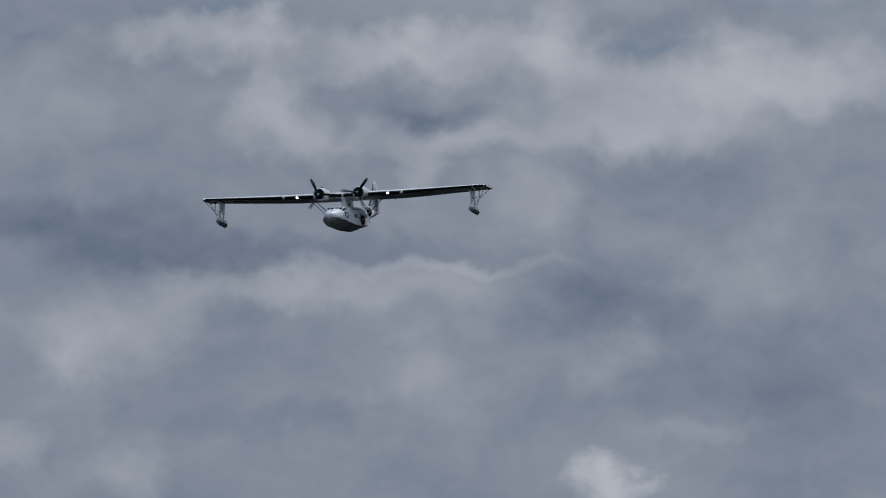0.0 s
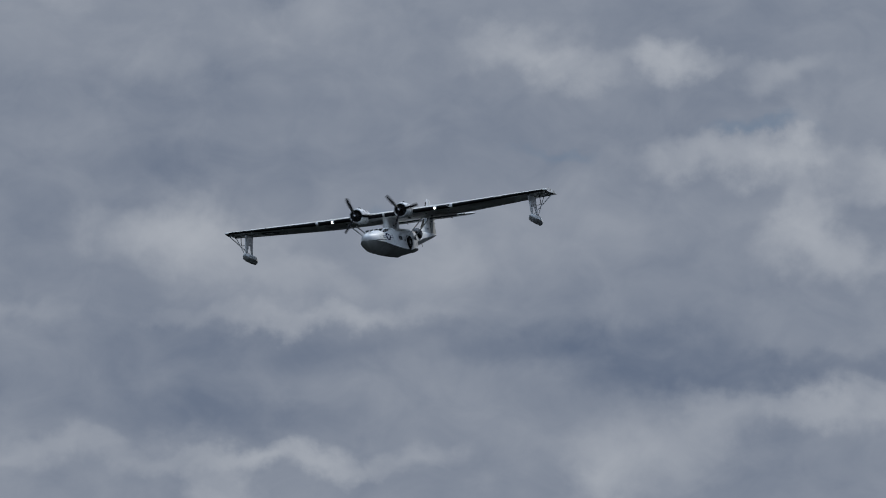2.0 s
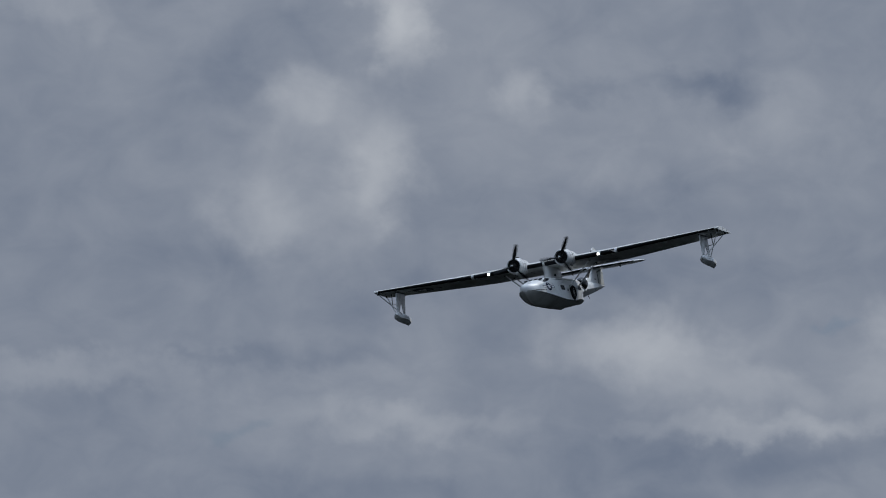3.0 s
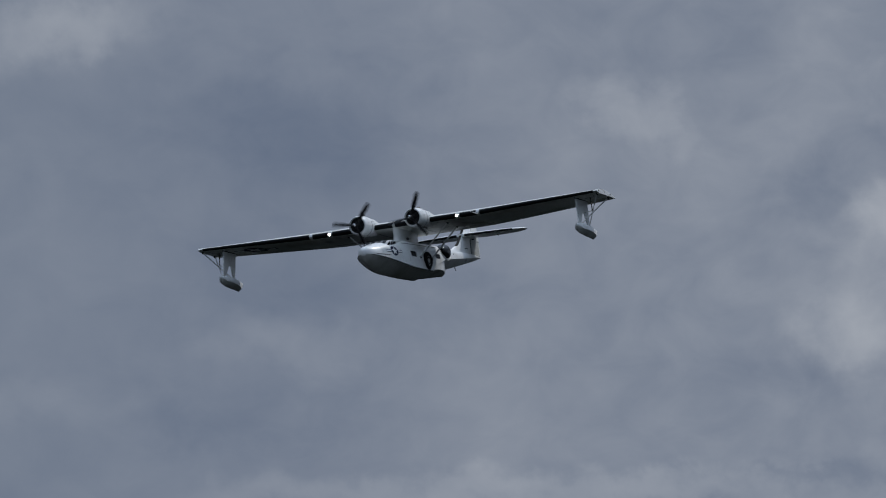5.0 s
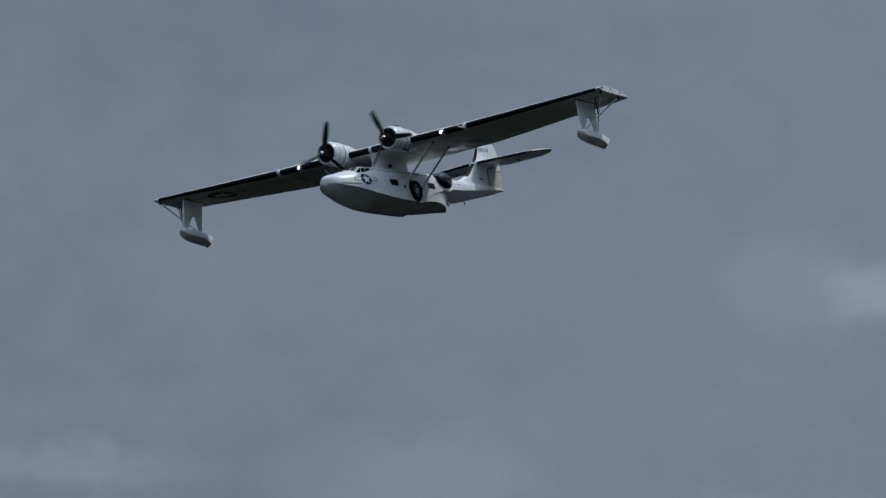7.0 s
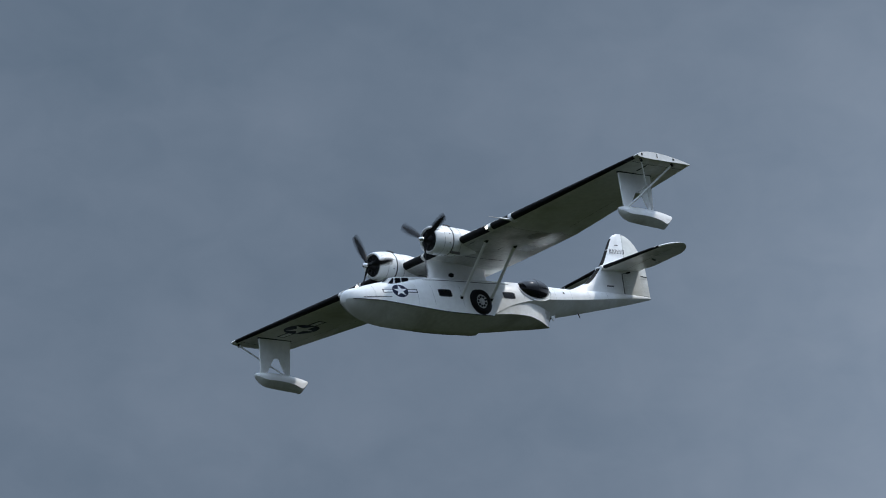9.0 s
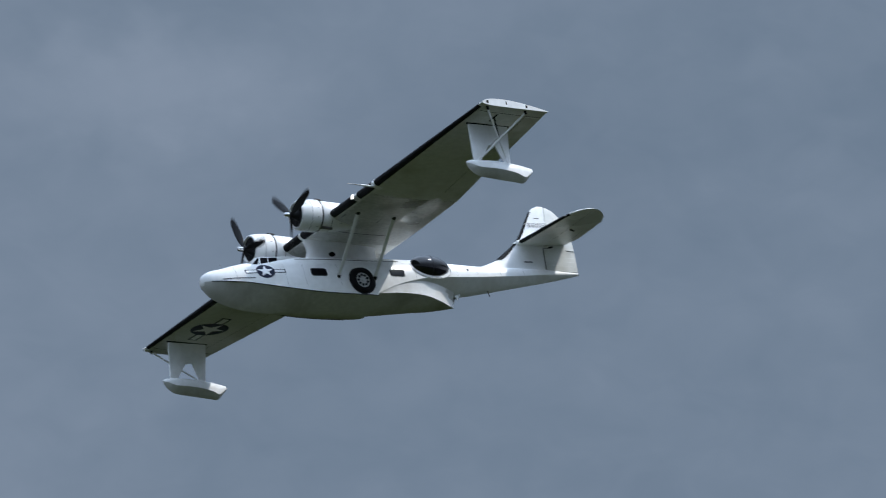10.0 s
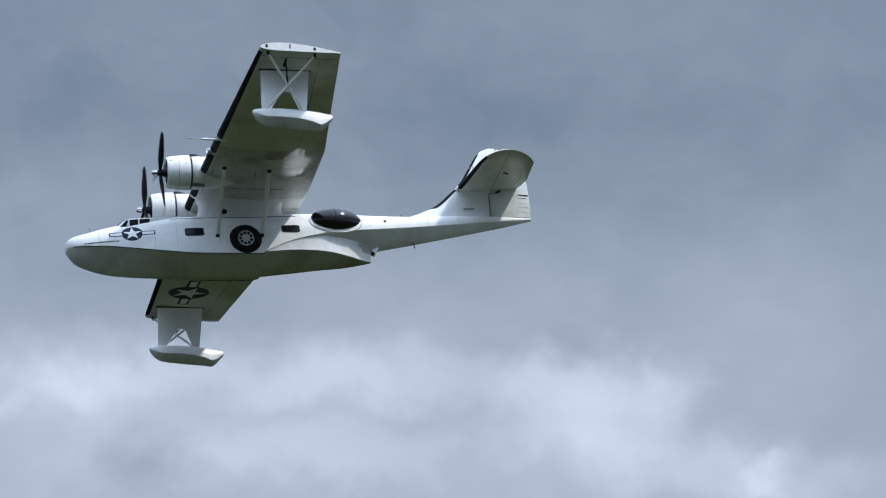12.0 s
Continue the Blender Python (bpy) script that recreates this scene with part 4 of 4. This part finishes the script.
def build_wheel(s):
    y0 = s * 1.40

    def turned(profile, n=36, caps=True):
        return loft([[Vector((-7.12 + r * math.cos(k * math.tau / n), y0 + s * h, -0.33 + r * math.sin(k * math.tau / n))) for k in range(n)] for h, r in profile], caps=caps)
    wheel = part("main_wheel", turned([(-0.1, 0.35), (0.12, 0.35), (0.16, 0.33), (0.17, 0.08), (0.21, 0.07), (0.21, 0.01)]), RIM, boat, "retracted main wheel in the hull side", AT)
    part("tyre", turned([(-0.12, 0.35), (-0.12, 0.5), (-0.05, 0.58), (0.06, 0.61), (0.17, 0.57), (0.24, 0.47), (0.25, 0.42), (0.21, 0.345)], caps=False), TYRE, wheel, "black tyre")
    for k in range(9):
        a = k * math.tau / 9
        c = Vector((-7.12 + 0.225 * math.cos(a), y0 + s * 0.165, -0.33 + 0.225 * math.sin(a)))
        part("rim_hole", tube(c, c + Vector((0, s * 0.03, 0)), 0.058, n=10, across=Vector((1, 0, 0))), ENGINE, wheel)
    part("wheel_leg", tube((-6.95, s * 1.3, 0.2), (-7.1, s * 1.48, -0.3), 0.06), STEEL, wheel)


def build_float(s):
    fy = s * 13.3
    # x, half breadth, deck, chine, keel
    rows = ((-5.50, 0.05, 0.47, 0.38, 0.30), (-5.62, 0.18, 0.50, 0.30, 0.08), (-5.95, 0.31, 0.50, 0.13, -0.15), (-6.6, 0.38, 0.48, 0.06, -0.26), (-7.3, 0.37, 0.42, -0.02, -0.34), (-7.8, 0.33, 0.36, -0.13, -0.39), (-8.15, 0.24, 0.31, -0.22, -0.41), (-8.62, 0.12, 0.22, 0.08, 0.03))
    rings = []
    for x in span(-5.50, -8.62, 26):
        b, zt, zc, zk = curve_at(rows, x)
        half = [(0, zk), (b * 0.55, zk + (zc - zk) * 0.45), (b, zc), (b * 0.97, zc + (zt - zc) * 0.4), (b * 0.8, zc + (zt - zc) * 0.8), (b * 0.45, zt)]
        rings.append([Vector((x, fy + y, z)) for y, z in half] + [Vector((x, fy - y, z)) for y, z in half[:0:-1]])
    root = part("wing_float", loft(rings), WHITE, boat, "white wing float lowered on its braced panel", AT)
    shade_undersides(root)
    # panel with an A-shaped opening: two legs and a top
    ty = s * 13.16
    top_z = 2.30

    def px(x, z):
        return Vector((x, fy + (ty - fy) * (z - 0.4) / 1.9, z))
    th = (0, 0.07, 0)
    front = plate([px(-5.86, 0.42), px(-6.16, 0.42), px(-6.76, 1.28), px(-6.76, top_z), px(-5.97, top_z)], th)
    panel = part("float_panel", front, WHITE, root, "white swinging float panel")
    part("float_panel_leg", plate([px(-7.62, 0.36), px(-7.40, 0.36), px(-7.06, 1.26), px(-7.06, top_z - 0.04), px(-7.89, top_z - 0.04)], th), WHITE, root)
    part("float_panel_top", plate([px(-6.755, 1.27), px(-7.065, 1.25), px(-7.065, top_z - 0.02), px(-6.755, top_z - 0.02)], (0, 0.064, 0)), WHITE, root)
    part("panel_hinge", tube(px(-5.92, 2.24), px(-7.95, 2.17), 0.05, n=8), ENGINE, root, "dark hinge line")
    for c, x1 in ((0.1, -7.46), (0.68, -6.0)):
        a = wing_point(s * 14.72, c, False) + Vector((0, 0, -0.08))
        part("float_brace", tube(a, (x1, fy + s * 0.1, 0.46), 0.045, n=10, flat=0.7), WHITE, root, "white crossed brace")
    mid = Vector((-6.85, s * 13.95, 1.35))
    part("retract_arm", tube(mid, wing_point(s * 13.9, 0.36, False), 0.035, n=8), ENGINE, root, "dark retracting arm")
    part("retract_link", tube(mid, px(-6.9, 1.3), 0.03, n=8), WHITE, root)
    part("wing_slot", skin_patch(lambda y, c: wing_point(y, c, False, 0.003), span(s * 13.5, s * 14.2, 3), (0.34, 0.37)), ENGINE, root, "dark slot for the arm")
    part("tip_hinge_seam", skin_patch(lambda y, c: wing_point(y, c, False, 0.003), (s * 14.3, s * 14.33), span(0.05, 0.98, 8)), SEAM, root)


# ---- tail ----
def build_tail():
    # z, leading edge x, trailing edge x, half thickness
    rows = ((0.92, -13.3, -17.58, 0.24), (1.0, -13.8, -17.58, 0.22), (1.12, -14.35, -17.58, 0.2), (1.3, -14.85, -17.6, 0.19), (1.53, -15.36, -17.6, 0.18), (2.0, -15.93, -17.62, 0.17), (2.5, -16.45, -17.9, 0.14), (3.0, -16.79, -17.95, 0.12), (3.5, -17.1, -18.0, 0.09), (3.78, -17.3, -18.02, 0.07), (3.95, -17.48, -18.04, 0.05), (4.05, -17.75, -18.05, 0.02))

    def fin_ring(z, lift=0.0, first=0.0, last=1.0, n=10):
        le, te, h = curve_at(rows, z)
        out = []
        for i in range(n + 1):
            c = first + (last - first) * (i / n) ** 1.6
            w = h * min(1.0, math.sqrt(c / 0.3) if c < 0.3 else 1.0) * (1 - 0.55 * max(0, c - 0.3))
            out.append(Vector((le - (le - te) * c, w + lift, z)))
        return out + [Vector((p.x, -p.y, p.z)) for p in out[::-1]]
    zs = span(0.92, 4.05, 34)
    fin = part("fin", loft([fin_ring(z) for z in zs]), WHITE, boat, "white swept tail fin", AT)
    for a, b in ((1.42, 2.24), (2.36, 3.18), (3.22, 3.78)):
        part("de_icing_boot", loft([[p + Vector((0.02, 0, 0)) for p in fin_ring(z, 0.006, 0.0, 0.1, 5)] for z in span(a, b, 8)]), BLACK, fin, "black rubber de-icing boot")
    # rudder, lower and upper half
    rud = ((1.0, -17.63, -19.33, 0.13), (1.6, -17.64, -19.33, 0.14), (2.03, -17.65, -19.31, 0.14), (2.5, -17.93, -19.27, 0.12), (3.0, -17.97, -19.14, 0.1), (3.4, -18.01, -18.92, 0.085), (3.7, -18.04, -18.68, 0.07), (3.9, -18.06, -18.42, 0.045), (4.0, -18.08, -18.2, 0.02))
    rings = []
    for z in span(1.0, 4.0, 24):
        le, te, h = curve_at(rud, z)
        pts = [(le, h * 0.75), (le - (le - te) * 0.15, h), (le - (le - te) * 0.5, h * 0.72), (te + 0.01, 0.012)]
        rings.append([Vector((x, w, z)) for x, w in pts] + [Vector((x, -w, z)) for x, w in pts[::-1]])
    rudder = part("rudder", loft(rings), FABRIC, boat, "white fabric covered rudder", AT)
    for s in (1, -1):
        part("trim_tab_gap", plate([(-18.85, s * 0.06, 2.0), (-19.28, s * 0.03, 1.98), (-19.28, s * 0.03, 1.95), (-18.85, s * 0.06, 1.97)], (0, 0.02, 0)), SEAM, rudder)
        part("rudder_foot_gap", tube((-17.6, s * 0.12, 0.99), (-19.25, s * 0.03, 0.96), 0.016, n=6), SEAM, rudder, "dark gap under the rudder")
        part("hinge_gap", tube((-17.61, s * 0.135, 1.0), (-17.63, s * 0.13, 2.02), 0.013, n=6), SEAM, rudder)
        part("hinge_gap", tube((-17.63, s * 0.13, 2.02), (-17.95, s * 0.13, 2.06), 0.013, n=6), SEAM, rudder)
        part("control_horn", tube((-17.9, s * 0.14, 2.06), (-18.1, s * 0.2, 2.1), 0.04, n=8), ENGINE, rudder)
        for z in (1.25, 1.45, 1.65, 1.85):
            part("rudder_rib", tube((-17.8, s * 0.142, z), (-19.2, s * 0.035, z), 0.006, n=5), WHITE, rudder)
        # unreadable registration marks as bars
        for k in range(5):
            x = -17.02 - 0.2 * k
            for dx in (0.0, 0.085):
                part("tail_mark", plate([(x - dx, s * 0.148, 3.0), (x - dx - 0.035, s * 0.148, 3.0), (x - dx - 0.055, s * 0.148, 3.22), (x - dx - 0.02, s * 0.148, 3.22)], (0, 0.008, 0)), GREYINK, fin, "dark bar of the tail marking")
        part("tail_mark", plate([(-17.42, s * 0.128, 3.42), (-17.66, s * 0.128, 3.42), (-17.66, s * 0.128, 3.46), (-17.42, s * 0.128, 3.46)], (0, 0.008, 0)), GREYINK, fin, "dark bar of the tail marking")
        for k in range(5):
            part("side_mark", plate([(-16.5 - 0.09 * k, s * 0.186, 1.31), (-16.56 - 0.09 * k, s * 0.186, 1.31), (-16.56 - 0.09 * k, s * 0.186, 1.38), (-16.5 - 0.09 * k, s * 0.186, 1.38)], (0, 0.012, 0)), GREYINK, fin)
        # tailplane
        tab = ((0.0, -16.28, 2.25, -18.80, 2.25, 0.115), (1.0, -16.42, 2.25, -19.05, 2.25, 0.11), (3.0, -16.66, 2.25, -18.95, 2.25, 0.1), (3.5, -16.76, 2.25, -18.74, 2.25, 0.1), (3.9, -16.9, 2.25, -18.46, 2.25, 0.1), (4.2, -17.1, 2.25, -18.16, 2.25, 0.1), (4.36, -17.3, 2.25, -17.92, 2.25, 0.1), (4.43, -17.5, 2.25, -17.72, 2.25, 0.1))
        ys = [0.02, 1.0, 2.0, 3.0, 3.5, 3.9, 4.2, 4.36, 4.43]
        plane = part("tailplane", loft([foil_ring(s * y, tab) for y in ys]), WHITE, boat, "white rounded tailplane", AT)
        boot("de_icing_boot", s * 0.3, s * 3.7, plane, tab, reach=0.07)
        part("elevator_gap", skin_patch(lambda y, x: wing_point(y, (lerp(tab, abs(y))[0] - x) / (lerp(tab, abs(y))[0] - lerp(tab, abs(y))[2]), False, 0.004, tab), span(s * 0.5, s * 4.1, 12), (-17.70, -17.715)), SEAM, plane, "dark elevator hinge gap")
        part("trim_tab", skin_patch(lambda y, c: wing_point(y, c, False, 0.004, tab), span(s * 0.6, s * 1.9, 4), (0.86, 0.866)), SEAM, plane)
        part("hinge_bracket", tube((-17.85, s * 2.1, 2.17), (-18.05, s * 2.1, 2.12), 0.04, n=8), ENGINE, plane)
        part("root_fairing", tube((-16.3, s * 0.14, 2.25), (-17.6, s * 0.2, 2.25), 0.12, 0.14, 12), WHITE, plane)


hull = build_hull()
build_hull_fittings(hull)
build_canopy()
build_wing()
build_pylon()
build_struts()
props = [build_engine(s) for s in (1, -1)]
for s in (1, -1):
    build_wheel(s)
    build_float(s)
build_tail()


# ---- what moves ----
def motions():
    walk(boat, [
        (0, pose(200.01, 727.42, 63.75, 1.63, 2.75, -121.02)),
        (0.5, pose(182.17, 703.53, 63.57, 2.86, 2.25, -120.95)),
        (1, pose(165.43, 683.57, 63.78, 3.69, 2.72, -120.70)),
        (1.5, pose(148.08, 660.35, 63.74, 3.61, 3.50, -120.40)),
        (2, pose(130.65, 636.29, 63.64, 5.73, 3.31, -120.54)),
        (2.5, pose(113.74, 614.23, 63.73, 7.38, 3.37, -119.99)),
        (3, pose(96.88, 590.81, 63.70, 7.94, 3.53, -119.38)),
        (3.5, pose(80.35, 567.78, 63.70, 7.69, 3.59, -118.95)),
        (4, pose(64.03, 544.88, 63.70, 6.85, 3.46, -118.67)),
        (4.5, pose(47.83, 522.05, 63.69, 5.66, 3.09, -118.52)),
        (5, pose(31.74, 499.79, 63.72, 4.78, 2.54, -118.36)),
        (5.5, pose(15.75, 477.16, 63.68, 5.44, 2.35, -117.85)),
        (6, pose(0.00, 455.10, 63.69, 6.07, 2.69, -117.55)),
        (6.5, pose(-15.64, 432.93, 63.65, 7.81, 3.13, -117.58)),
        (7, pose(-31.34, 411.96, 63.75, 7.58, 3.10, -117.78)),
        (7.5, pose(-47.14, 390.31, 63.71, 8.17, 3.05, -118.52)),
        (8, pose(-63.29, 369.10, 63.70, 8.59, 3.21, -119.82)),
        (8.5, pose(-79.86, 348.12, 63.70, 8.69, 3.53, -121.36)),
        (9, pose(-96.83, 327.32, 63.70, 8.99, 3.86, -122.82)),
        (9.5, pose(-114.20, 307.05, 63.76, 9.98, 4.10, -123.85)),
        (10, pose(-131.46, 286.34, 63.67, 11.15, 4.10, -124.44)),
        (10.5, pose(-149.08, 266.40, 63.62, 10.14, 3.90, -125.24)),
        (11, pose(-167.51, 247.81, 63.75, 10.43, 3.96, -125.37)),
        (11.5, pose(-186.14, 229.35, 63.69, 10.25, 3.43, -125.81)),
        (12, pose(-206.06, 212.26, 63.70, 9.43, 3.09, -126.04)),
    ])
    # blade angles in degrees at these seconds; ten thirds of a turn and the rest between two of them
    seconds = (0, 0.5, 1, 1.5, 2, 2.5, 4.5, 5, 5.5, 6, 6.5, 7, 7.5, 9.5, 10, 10.5, 11, 11.5, 12)
    left = (82, 84, 33, 12, 38, 93, 85, 99, 26, 16, 44, 23, 38, 57, 46, 79, 70, 92, 77)
    right = (25, 30, 101, 97, 22, 115, 58, 81, 9, 116, 11, 104, 100, 36, 22, 53, 12, 60, 99)
    for prop, angles in zip(props, (left, right)):
        rows, total = [], float(angles[0])
        ey, ez = prop.location.y, prop.location.z
        for i in range(len(seconds) - 1):
            frames = round((seconds[i + 1] - seconds[i]) * 30)
            rest = (angles[i + 1] - angles[i] + 60) % 120 - 60
            turn = 80.0 * frames + rest
            for k in range(frames):
                rows.append((seconds[i] + k / 30, total + turn * k / frames))
            total += turn
        rows.append((12.0, total))
        walk(prop, [(t, pose(7.0 - 3.72, ey, ez, a % 360, 0, 0)) for t, a in rows])


motions()
